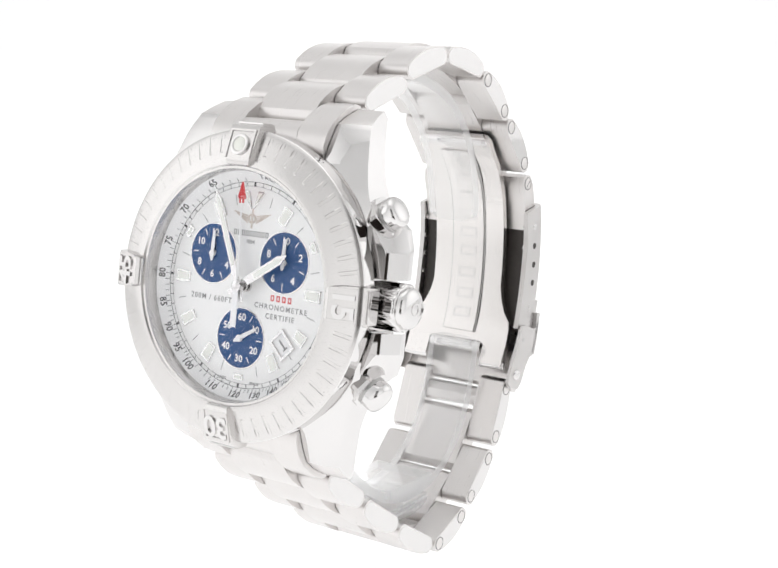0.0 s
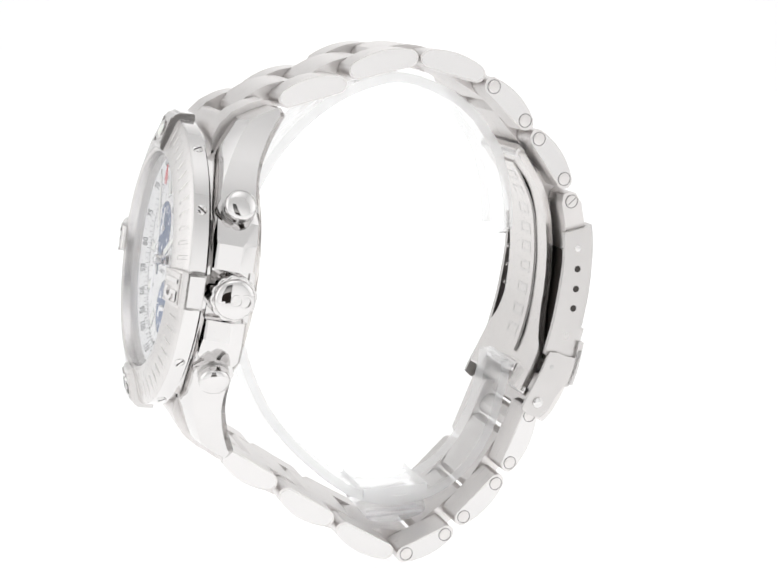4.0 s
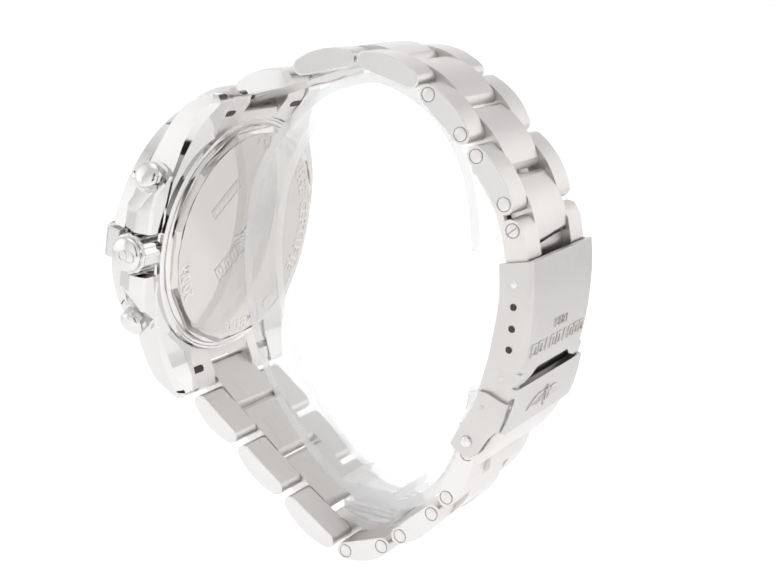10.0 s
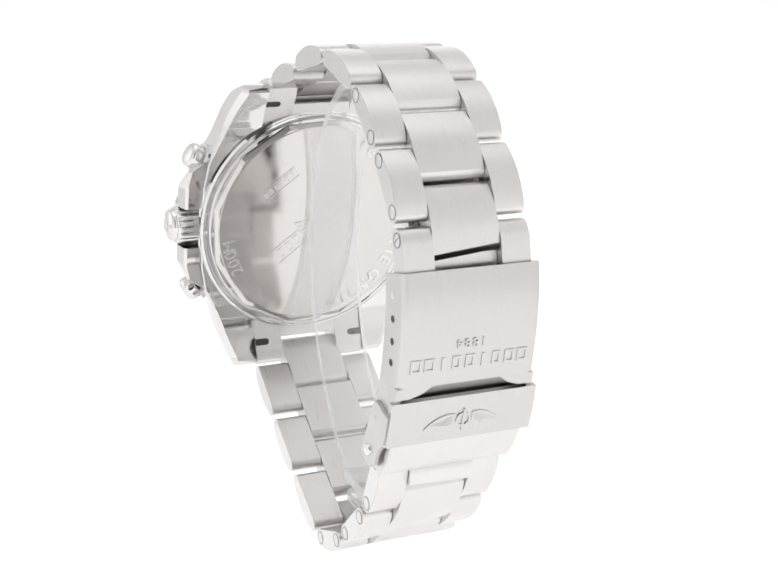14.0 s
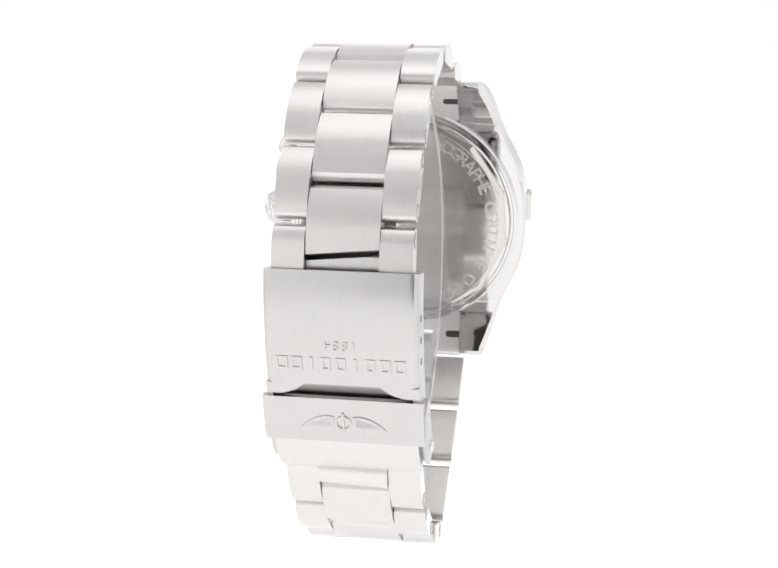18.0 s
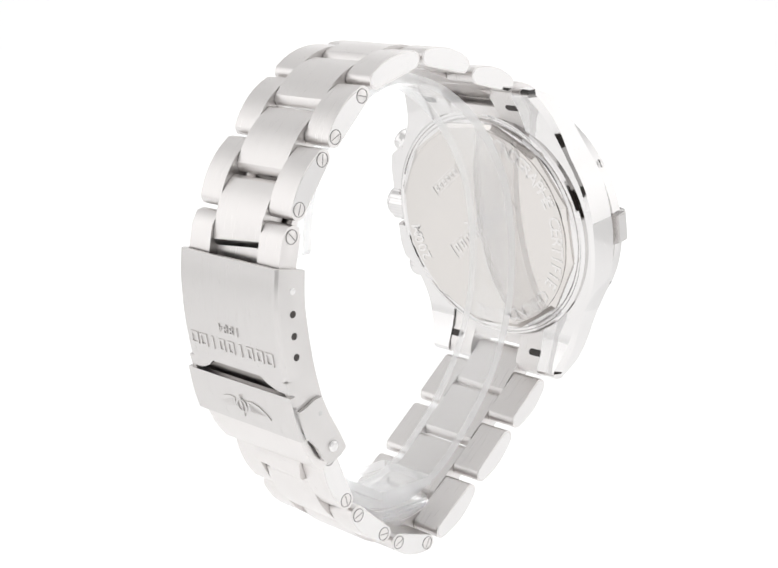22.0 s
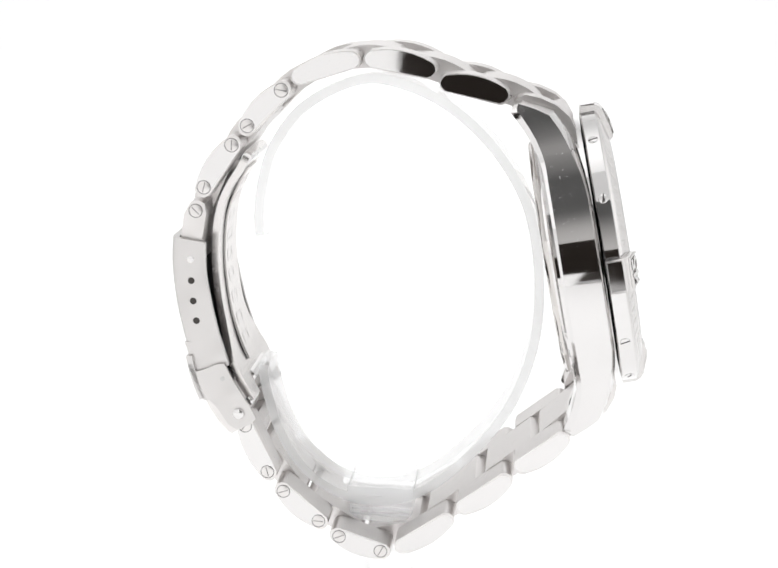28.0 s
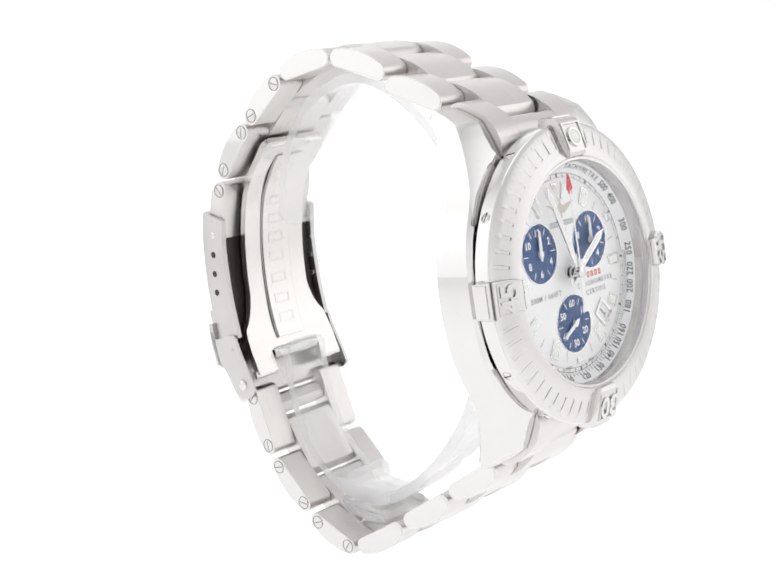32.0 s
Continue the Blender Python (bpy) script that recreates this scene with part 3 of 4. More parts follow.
def build_pointers():
    def baton(name, deg, ln, w, z, label):
        o = [(-w * 0.55, -2.4), (w * 0.55, -2.4), (w, 1.6), (w * 1.05, ln - 1.6), (0, ln), (-w * 1.05, ln - 1.6), (-w, 1.6)]
        hd = cpart(name, moved(plate(o, z, z + 0.18, 0.05), spin(deg)), POLISHED, watch, label)
        o = [(-w * 0.55, 3.0), (w * 0.55, 3.0), (w * 0.62, ln - 1.8), (0, ln - 0.8), (-w * 0.62, ln - 1.8)]
        cpart("luminous_fill", moved(plate(o, z + 0.15, z + 0.21), spin(deg)), LUME, hd)
        return hd
    baton("hour_hand", 57, 9.8, 0.62, DZ + 1.5, "steel hour hand with pale luminous fill")
    baton("minute_hand", -22.5, 14.6, 0.5, DZ + 1.9, "steel minute hand with pale luminous fill")
    o = [(-0.14, 0), (0.14, 0), (0.1, 12.6), (-0.1, 12.6)]
    sec = cpart("seconds_hand", moved(plate(o, DZ + 2.25, DZ + 2.37), spin(-1.5)), WHITE, watch, "slim white chronograph hand with red arrow tip")
    tail = [(-0.5, 0), (-0.5, -2.2), (-0.55, -6.0), (0.55, -6.0), (0.5, -2.2), (0.5, 0)]
    cpart("counterweight", moved(plate(tail, DZ + 2.25, DZ + 2.37), spin(0.5)), WHITE, sec)
    for o in ([(-0.78, 12.5), (-0.5, 12.5), (0.02, 14.9), (-0.1, 14.9)], [(0.78, 12.5), (0.5, 12.5), (-0.02, 14.9), (0.1, 14.9)], [(-0.78, 12.5), (0.78, 12.5), (0.72, 12.75), (-0.72, 12.75)]):
        cpart("arrow_tip", moved(plate(o, DZ + 2.24, DZ + 2.38), spin(-1.5)), RED, sec, "red arrow tip")
    cpart("arrow_fill", moved(plate([(-0.5, 12.8), (0.5, 12.8), (0, 14.7)], DZ + 2.26, DZ + 2.33), spin(-1.5)), RED, sec)
    cpart("arrow_stem", moved(box(-0.42, 0.42, 11.9, 12.6, DZ + 2.26, DZ + 2.36), spin(-1.5)), RED, sec)
    hub = cpart("hand_hub", lathe([(1.0, DZ), (1.0, DZ + 0.4), (0.62, DZ + 0.45), (0.62, DZ + 0.75), (0.9, DZ + 0.8), (0.9, DZ + 1.1), (0.55, DZ + 1.15), (0.55, DZ + 1.45), (0.8, DZ + 1.5), (0.8, DZ + 2.45), (0.6, DZ + 2.55), (0, DZ + 2.58)], 32), POLISHED, watch, "stepped steel hub of the pointers", 25)
    # dark rings imitate the ring stack of the hub and its mirror image
    for z in (0.6, 1.3):
        cpart("hub_reflection_ring", lathe([(0.6, DZ + z - 0.14), (0.68, DZ + z - 0.14), (0.68, DZ + z + 0.14), (0.6, DZ + z + 0.14)], 24, True), DARK, hub)


build_pointers()
glass = cpart("crystal", lathe([(0, -1.1), (16.6, -1.1), (16.6, -0.15), (16.2, 0.0), (0, 0.02)], 96), CRYSTAL, watch, "clear flat sapphire crystal")
glass.visible_shadow = False


# ---- crown and pushers ----
def build_crown():
    base = Matrix.Translation((20.0, 0.0, -7.75)) @ Matrix.Rotation(radians(90), 4, "Y")
    n = 12
    rim = []
    for i in range(n):
        for k, rr in ((0.0, 3.32), (0.15, 3.42), (0.35, 3.46), (0.55, 3.42), (0.7, 3.32), (0.85, 3.24)):
            a = 2 * math.pi * (i + k) / n
            rim.append((rr * math.cos(a), rr * math.sin(a)))
    def sc(f, z):
        return [(x * f, y * f, z) for x, y in rim]
    body = loft([sc(0.9, 0.2), sc(0.98, 0.5), sc(1.0, 0.9), sc(1.0, 5.0), sc(0.97, 5.3), sc(0.9, 5.5)])
    crown = cpart("crown", moved(body, base), POLISHED, watch, "fluted polished steel winding crown", 60)
    cpart("crown_cap", moved(lathe([(2.95, 5.2), (2.95, 5.75), (2.85, 6.1), (2.6, 6.4), (2.1, 6.62), (1.4, 6.76), (0.7, 6.83), (0, 6.85)], 48), base), POLISHED, crown, "domed polished crown cap")
    cpart("crown_tube", moved(lathe([(2.4, -1.5), (2.4, 0.5), (0, 0.5)], 32), base), POLISHED, crown)
    # the maker's mark as a plain raised shape
    mark = joined(lathe([(0.62, 6.5), (0.95, 6.5), (0.9, 6.92), (0.7, 6.92)], 24, True), moved(lathe([(0.72, 6.4), (1.08, 6.4), (1.02, 6.82), (0.82, 6.82)], 24, True), Matrix.Translation((1.25, 0, 0))))
    cpart("crown_mark", moved(mark, base), POLISHED, crown, "plain raised mark on the crown")
    for a in (30, -30):
        d = Vector((math.cos(radians(a)), math.sin(radians(a)), 0))
        p = d * 19.2 + Vector((0, 0, -7.55))
        m = along(p, p + d)
        push = cpart("pusher", moved(lathe([(0, 7.72), (0.8, 7.68), (1.4, 7.57), (1.85, 7.38), (2.15, 7.1), (2.28, 6.75), (2.3, 6.4), (2.3, 5.6)], 40), m), POLISHED, watch, "polished steel chronograph pusher", 30)
        collar = []
        for i in range(8):
            for k in (0.12, 0.88):
                t = 2 * math.pi * (i + k) / 8
                collar.append((3.0 * math.cos(t), 3.0 * math.sin(t)))
        cpart("pusher_collar", moved(plate(collar, 3.2, 5.3, 0.15), m), POLISHED, push, "", 20, False)
        cpart("pusher_ring", moved(lathe([(2.0, 5.3), (2.3, 5.3), (2.3, 5.65), (2.0, 5.65)], 40, True), m), GROOVE, push)
        cpart("pusher_tube", moved(lathe([(0, 3.4), (2.2, 3.4), (2.2, 0.5), (2.9, 0.2), (2.9, -1.0), (0, -1.0)], 40), m), POLISHED, push)


build_crown()


# ---- case back ----
def build_back():
    back = cpart("case_back", lathe([(0, -11.0), (21.5, -10.7), (21.5, -11.3), (21.1, -11.6), (20.8, -11.6), (20.6, -11.4), (20.2, -11.4), (20.0, -11.8), (19.8, -12.0), (19.2, -12.0), (0, -12.0)], 96), POLISHED, watch, "screwed steel case back with stamped lettering", 25)
    facet = lathe([(19.9, -11.9), (19.8, -12.35), (19.0, -12.75), (0, -12.8)], 12)
    cpart("faceted_disc", moved(facet, Matrix.Rotation(radians(12), 4, "Z")), BACK_STEEL, back, "twelve-sided polished disc", 12)
    cpart("back_plate", lathe([(18.6, -12.7), (18.6, -12.86), (18.4, -12.9), (0, -12.9)], 96), BACK_STEEL, back, "mirror-polished steel inner plate")
    z = -12.93
    flipm = Matrix.Rotation(math.pi, 4, "Y")
    for first, text in ((2, "CHRONOGRAPHE CERTIFIE CHRONOMETRE"), (-118, "200M")):
        for i, ch in enumerate(text):
            if ch != " ":
                m = Matrix.Translation((0, 0, z)) @ flipm @ spin(first + i * 5.9, 16.75)
                cpart("stamped_letter", moved(lettering(ch, 3.3, 0.06, 1.0, 2, 0.05), m), STAMP, back)
    # framed name plates, their letters as bars
    tilt = Matrix.Translation((0, 0, z)) @ flipm @ Matrix.Rotation(radians(38), 4, "Z")
    def framed(x, y, w, h, n, bw, bh):
        o = tilt @ Matrix.Translation((x, y, 0))
        cpart("stamped_frame", moved(joined(box(-w, w, h - 0.12, h, -0.03, 0.05), box(-w, w, -h, -h + 0.12, -0.03, 0.05), box(-w, -w + 0.12, -h, h, -0.03, 0.05), box(w - 0.12, w, -h, h, -0.03, 0.05)), o), STAMP, back)
        for i in range(n):
            px = -w + (i + 0.75) * 2 * w / (n + 0.5)
            if abs(px + x) < 2.4 and n > 7:
                continue
            cpart("stamped_bar", moved(outline(2 * bw, 2 * bh, 0.28, -0.03, 0.05), o @ Matrix.Translation((px, 0, 0))), STAMP, back)
    framed(0, 0, 9.6, 1.5, 10, 0.55, 0.95)
    framed(-1.0, 11.0, 4.0, 1.0, 6, 0.36, 0.55)
    emb = tilt
    cpart("stamped_emblem", moved(lathe([(1.5, -0.02), (2.0, -0.02), (2.0, 0.08), (1.5, 0.08)], 32, True), emb), STAMP, back)
    for s in (-1, 1):
        for k in range(3):
            o = [(s * 0.3, -0.6 + k * 0.9), (s * 3.2, 0.6 + k * 1.0), (s * 3.0, 1.0 + k * 1.0), (s * 0.3, -0.2 + k * 0.9)]
            cpart("stamped_emblem", moved(plate(o, -0.02, 0.07), emb), STAMP, back)
    return back


build_back()


# ---- bracelet ----
def arched(p, q, thick_in=1.45, thick_out=2.1, end=1.25, steps=7):
    """The side profile of a link from end p to end q: flat inside, arched outside, with round ends."""
    p, q = Vector(p), Vector(q)
    s = (q - p).normalized()
    n = Vector((-s.y, s.x))
    mid = Vector((0.0, -58.0 + LIFT))
    if n.dot((p + q) / 2 - mid) < 0:
        n = -n
    ln = (q - p).length
    out = []
    for i in range(steps):                     # outside, from p to q
        t = i / (steps - 1)
        x = end * 0.62 + (ln - 1.24 * end) * t
        h = thick_out - 0.95 * (2 * t - 1) ** 2
        out.append(p + s * x + n * h)
    for a in (35, -5, -50):
        out.append(q - s * end * (1 - math.cos(radians(a))) * 0.9 - s * 0.02 + n * (math.sin(radians(a)) * 1.15 - 0.1))
    out.append(q - s * end * 0.9 - n * thick_in)
    out.append(p + s * end * 0.9 - n * thick_in)
    for a in (-50, -5, 35):
        out.append(p + s * end * (1 - math.cos(radians(a))) * 0.9 + s * 0.02 + n * (math.sin(radians(a)) * 1.15 - 0.1))
    return [(v.x, v.y) for v in out]


def screw_at(parent, side, u, v, w, r=1.12, slotted=True):
    """A slotted screw head in the flank of a link, or the plain end of its pin."""
    base = Matrix.Translation((u, v, w)) @ Matrix.Rotation(radians(90 * side), 4, "Y")
    part("screw_collar", moved(lathe([(r * 0.92, -0.3), (r * 1.02, -0.3), (r * 1.02, 0.05), (r * 0.92, 0.05)], 28, True), base), SLOT, parent)
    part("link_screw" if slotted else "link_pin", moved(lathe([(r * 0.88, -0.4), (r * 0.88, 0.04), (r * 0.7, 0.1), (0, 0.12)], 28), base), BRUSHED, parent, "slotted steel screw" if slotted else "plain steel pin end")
    if slotted:
        part("slot", moved(box(-r * 0.74, r * 0.74, -0.07, 0.07, 0.02, 0.13), base @ Matrix.Rotation(random.uniform(0, 3.1), 4, "Z")), SLOT, parent)


# ends of the outer links round the bracelet, from the upper lugs over the clasp to the lower lugs
UPPER = [((-20.8, -22.1), (-9.9, -19.5), 0), ((-9.6, -18.2), (1.8, -16.0), 0), ((2.2, -16.0), (13.2, -19.5), 0),
         ((13.5, -20.0), (21.5, -28.1), 1), ((21.9, -28.5), (28.6, -38.2), 1)]
LOWER = [((22.8, -75.2), (17.8, -86.4), 1), ((17.2, -87.0), (8.7, -94.4), 1), ((8.2, -95.3), (-2.1, -98.8), 1),
         ((-3.0, -98.0), (-12.7, -91.4), 0), ((-13.3, -90.6), (-22.2, -83.9), 0), ((-22.7, -83.0), (-31.3, -76.3), 0)]
HALF_C = 5.45


def half_width(v, w):
    """Half the bracelet's width, which narrows from the lugs to the clasp."""
    t = max(0.0, min(1.0, (v + 28) / 55))
    return 11.2 - 0.75 * t


def outer_pair(p, q, screws, pins=None):
    hw = half_width((p[0] + q[0]) / 2, 0)
    prof = arched(up(*p), up(*q))
    for side in (-1, 1):
        a, b = (HALF_C + 0.08, hw) if side > 0 else (-hw, -HALF_C - 0.08)
        link = part("outer_link", prism(prof, a, b, 0.22, 2, 40), BRUSHED, watch, "brushed steel outer bracelet link")
        # polished flank
        cx, cy = sum(x for x, _ in prof) / len(prof), sum(y for _, y in prof) / len(prof)
        inner = [(cx + (x - cx) * 0.955, cy + (y - cy) * 0.9) for x, y in prof]
        u0, u1 = (hw - 0.05, hw + 0.03) if side > 0 else (-hw - 0.03, -hw + 0.05)
        part("polished_flank", prism(inner, u0, u1, 0), POLISHED, link)
        if screws:
            s = (Vector(q) - Vector(p)).normalized()
            for e, d in ((p, 1), (q, -1)):
                c = Vector(e) + s * d * 1.75
                screw_at(link, side, side * (hw + 0.02), c.x, c.y + LIFT, 1.12, side < 0)


def centre_link(p, q, label="brushed steel centre bracelet link", skew=0.0):
    bm = prism(arched(up(*p), up(*q), 1.5, 2.15, 1.3), -HALF_C, HALF_C, 0.2, 2, 40)
    low = (up(*p)[1] + up(*q)[1]) / 2
    for vtx in bm.verts:
        if vtx.co.z < low:
            vtx.co.z -= skew * vtx.co.x
    part("centre_link", bm, BRUSHED, watch, label, 28)


def midpoint(l):
    return ((l[0][0] + l[1][0]) / 2, (l[0][1] + l[1][1]) / 2)


def build_bracelet():
    for p, q, s in UPPER + LOWER:
        outer_pair(p, q, s)
    for row in (UPPER, LOWER):
        mids = [midpoint(l) for l in row]
        for (a, b), (l1, l2) in zip(zip(mids, mids[1:]), zip(row, row[1:])):
            j = Vector(((l1[1][0] + l2[0][0]) / 2, (l1[1][1] + l2[0][1]) / 2))
            a, b = Vector(a), Vector(b)
            d = (b - a).normalized()
            push = (j - (a + b) / 2) * 0.5
            centre_link(a + d * 0.12 + push, b - d * 0.12 + push)
    # half links that run into the clasp
    prof = [up(*p) for p in ((27.6, -39.4), (28.6, -38.9), (29.9, -39.2), (31.0, -41.0), (31.7, -45.0), (31.8, -49.0), (28.6, -49.0), (28.2, -45.0), (27.4, -41.0))]
    for side in (-1, 1):
        a, b = (HALF_C + 0.08, 10.4) if side > 0 else (-10.4, -HALF_C - 0.08)
        link = part("clasp_link", prism(prof, a, b, 0.25, 2, 35), BRUSHED, watch, "brushed steel half link entering the clasp")
        screw_at(link, side, side * 10.42, 29.1, -40.6 + LIFT)
    m = midpoint(UPPER[-1])
    centre_link((m[0] + 0.35, m[1] - 0.2), (30.0, -43.6), skew=0.1)
    part("clasp_insert", prism([up(*p) for p in ((28.2, -43.0), (30.0, -43.2), (30.6, -49.0), (28.6, -49.0))], -HALF_C, HALF_C, 0.2), BRUSHED, watch)
    # end pieces between the lugs
    for s in (1, -1):
        side_prof = [(19.0, -5.2), (21.0, -5.0), (23.0, -5.7), (25.0, -7.3), (26.6, -9.6), (27.5, -11.8), (27.3, -13.0), (26.2, -13.9), (24.4, -13.5), (21.5, -11.8), (19.0, -11.0)]
        mid_prof = [(19.0, -5.2), (21.0, -5.0), (23.0, -5.7), (24.2, -6.7), (24.4, -7.8), (23.6, -10.2), (22.6, -11.9), (21.5, -11.8), (19.0, -11.0)]
        for a, b, pr in ((HALF_C + 0.03, 10.65, side_prof), (-10.65, -HALF_C - 0.03, side_prof), (-HALF_C, HALF_C, mid_prof)):
            bm = loft([[(a, s * y, h) for y, h in pr], [(b, s * y, h) for y, h in pr]])
            cpart("end_piece", bevelled(bm, 0.22, 2, 30), BRUSHED, watch, "brushed steel end piece between the lugs")
        for side in (-1, 1):
            o = [(side * (8.6 - 0.62 * math.cos(q)), 0.62 * math.sin(q)) for q in [radians(-90 + 22.5 * k) for k in range(9)]] + [(side * 10.64, 0.62), (side * 10.64, -0.62)]
            bm = plate(o, -0.08, 0.3)
            # dark slot for the spring bar in the back of the end piece
            n = Matrix.Translation((0, s * 23.0, -12.68)) @ Matrix.Rotation(-s * math.atan2(1.7, 2.9), 4, "X")
            cpart("spring_bar_slot", moved(bm, n), DARK, watch, "dark spring bar slot")
        # the centre link that reaches from the end piece to the first links
    e = CM @ Vector((0, 24.6, -9.6))
    m = midpoint(UPPER[0])
    centre_link((e.y, e.z - LIFT), (m[0] - 0.15, m[1] + 0.4))
    e = CM @ Vector((0, -24.6, -9.6))
    m = midpoint(LOWER[-1])
    centre_link((m[0] + 0.15, m[1] - 0.4), (e.y, e.z - LIFT))


build_bracelet()


# ---- folding clasp ----
def channel(outer, inner, half, wall, skin, round_=1.0):
    """A U-shaped cover: a skin along the outer line with side walls down to the inner line."""
    rows = []
    for (a, b) in zip(outer, inner):
        o, i = Vector(up(*a)), Vector(up(*b))
        d = (i - o)
        full = d.length
        d.normalize()
        pts = [(-half, full), (-half, round_), (-half + 0.12 * round_, round_ * 0.45), (-half + 0.45 * round_, round_ * 0.12), (-half + round_, 0),
               (half - round_, 0), (half - 0.45 * round_, round_ * 0.12), (half - 0.12 * round_, round_ * 0.45), (half, round_), (half, full),
               (half - wall, full), (half - wall, skin + 0.3), (half - wall - 0.4, skin), (-half + wall + 0.4, skin), (-half + wall, skin + 0.3), (-half + wall, full)]
        rows.append([(u, o.x + d.x * t, o.y + d.y * t) for u, t in pts])
    return loft(rows)


def slab(outer, thick, half):
    """A curved plate of a given thickness along a line, across the watch."""
    pts = [Vector(up(*p)) for p in outer]
    rows = []
    for k, p in enumerate(pts):
        d = (pts[min(k + 1, len(pts) - 1)] - pts[max(k - 1, 0)]).normalized()
        n = Vector((-d.y, d.x))
        if n.dot(p - Vector((0, -58 + LIFT))) > 0:
            n = -n
        q = p + n * thick
        h = half[k] if isinstance(half, (list, tuple)) else half
        rows.append([(-h, p.x, p.y), (h, p.x, p.y), (h, q.x, q.y), (-h, q.x, q.y)])
    return loft(rows)


def build_clasp():
    out = smooth_path([(33.0, -44.7), (33.25, -48.0), (33.2, -51.2), (32.75, -56.1), (31.95, -60.4), (31.5, -62.3)], 4)
    inn = smooth_path([(27.5, -45.6), (27.6, -49.0), (27.5, -51.5), (26.9, -55.5), (26.1, -59.6), (25.6, -61.6)], 4)
    cover = part("clasp_cover", bevelled(channel([tuple(p) for p in out], [tuple(p) for p in inn], 11.45, 0.9, 1.0, 1.3), 0.12, 1, 60), CLASP, watch, "brushed steel folding clasp cover", 24)
    # ears beside the thumb recess
    for s in (-1, 1):
        o = [(31.5, -62.3), (30.9, -64.4), (30.3, -66.3), (29.5, -67.6), (25.0, -66.6), (24.3, -66.0), (25.6, -61.6)]
        part("cover_ear", prism([up(*p) for p in o], 10.55 * s, 11.45 * s, 0.15), CLASP, cover)
        rows = []
        for (v, w), u in (((31.5, -62.3), 5.6), ((31.37, -62.8), 6.3), ((31.22, -63.3), 6.9), ((31.1, -63.7), 7.9), ((30.98, -64.1), 9.2)):
            rows.append([(s * u, *up(v, w)), (s * 11.3, *up(v, w)), (s * 11.3, *up(v - 0.95, w + 0.25)), (s * u, *up(v - 0.95, w + 0.25))])
        part("cover_lip", bevelled(loft(rows), 0.12, 2, 50), CLASP, cover)
    part("thumb_recess", prism([up(*p) for p in ((30.3, -61.6), (29.6, -64.6), (28.6, -67.2), (27.0, -68.4), (25.8, -68.0), (27.6, -61.6))], -10.4, 10.4, 0.2), RECESS, cover, "thumb recess under the cover's edge, its shade put into the colour")
    for (v, w) in ((30.0, -48.4), (30.0, -51.9), (29.8, -55.3), (29.4, -58.6)):
        for s in (-1, 1):
            base = Matrix.Translation((s * 11.45, v, w + LIFT)) @ Matrix.Rotation(radians(90 * s), 4, "Y")
            first = w > -49
            part("pin_hole", moved(lathe([(0.56, -0.2), (0.56, 0.03), (0.45, 0.05 if first else 0.02), (0, 0.08 if first else 0.02)], 24), base), POLISHED if first else DARK, cover, "spring bar hole in the clasp's side")
            # bright discs imitate the light that comes in through the pin holes
            inside = Matrix.Translation((s * 10.5, v - 2.0, w + LIFT)) @ Matrix.Rotation(radians(-90 * s), 4, "Y")
            part("pin_end_and_hole_light", moved(lathe([(0.5, -0.1), (0.5, 0.12), (0.35, 0.2), (0, 0.22)], 20), inside), POLISHED, cover, "bright disc that stands for light through a pin hole")
    # stamped name as plain bars and the year, read from the other way up
    def on_cover(v, w, deg):
        c, d = math.cos(radians(deg)), math.sin(radians(deg))
        return Matrix.Translation((0, v, w + LIFT)) @ Matrix(((1, 0, 0, 0), (0, -d, c, 0), (0, -c, -d, 0), (0, 0, 0, 1)))
    for i, w in enumerate((1.7, 1.6, 1.4, 0.5, 1.5, 1.4, 0.5, 1.7, 1.8)):
        at = on_cover(32.42, -58.9, 10.5) @ Matrix.Translation((-8.8 + i * 2.2, 0, 0))
        part("stamped_bar", moved(box(-w / 2, w / 2, -1.05, 1.05, -0.5, 0.02, 0.03) if w < 1 else outline(w, 2.1, 0.36, -0.5, 0.02, 0.03), at), CLASP, cover)
    part("stamped_year", moved(lettering("1884", 2.1, 0.5, 1.25), on_cover(32.92, -55.9, 7.5) @ Matrix.Translation((0, 0, -0.2))), CLASP, cover, "stamped year 1884, upside down")
    # flip lock
    flap_line = [(31.25, -64.55), (31.1, -65.4), (30.75, -67.2), (30.15, -69.5), (29.25, -71.9)]
    flap = part("flip_lock", bevelled(slab(flap_line, 1.0, 12.1), 0.2, 2, 40), CLASP, watch, "brushed steel safety flap of the clasp")
    wall = [(30.3, -65.9), (30.9, -65.9), (30.4, -67.6), (29.4, -70.2), (28.5, -72.0), (27.6, -71.9), (26.2, -73.4), (24.6, -76.0), (23.2, -76.9), (20.9, -76.0), (19.9, -74.9), (21.1, -72.6), (23.6, -68.4), (24.9, -65.6), (26.4, -65.8), (28.0, -66.6), (29.6, -67.1)]
    for s in (-1, 1):
        bm = prism([up(*p) for p in wall], s * 11.5, s * 12.1, 0.12)
        part("flap_wall", bm, CLASP, flap)
        base = Matrix.Translation((s * 12.1, 22.75, -74.1 + LIFT)) @ Matrix.Rotation(radians(90 * s), 4, "Y")
        part("hinge_pin", moved(lathe([(0.95, -0.3), (0.95, 0.25), (0.8, 0.4), (0, 0.42)], 28), base), POLISHED, flap, "polished hinge pin")
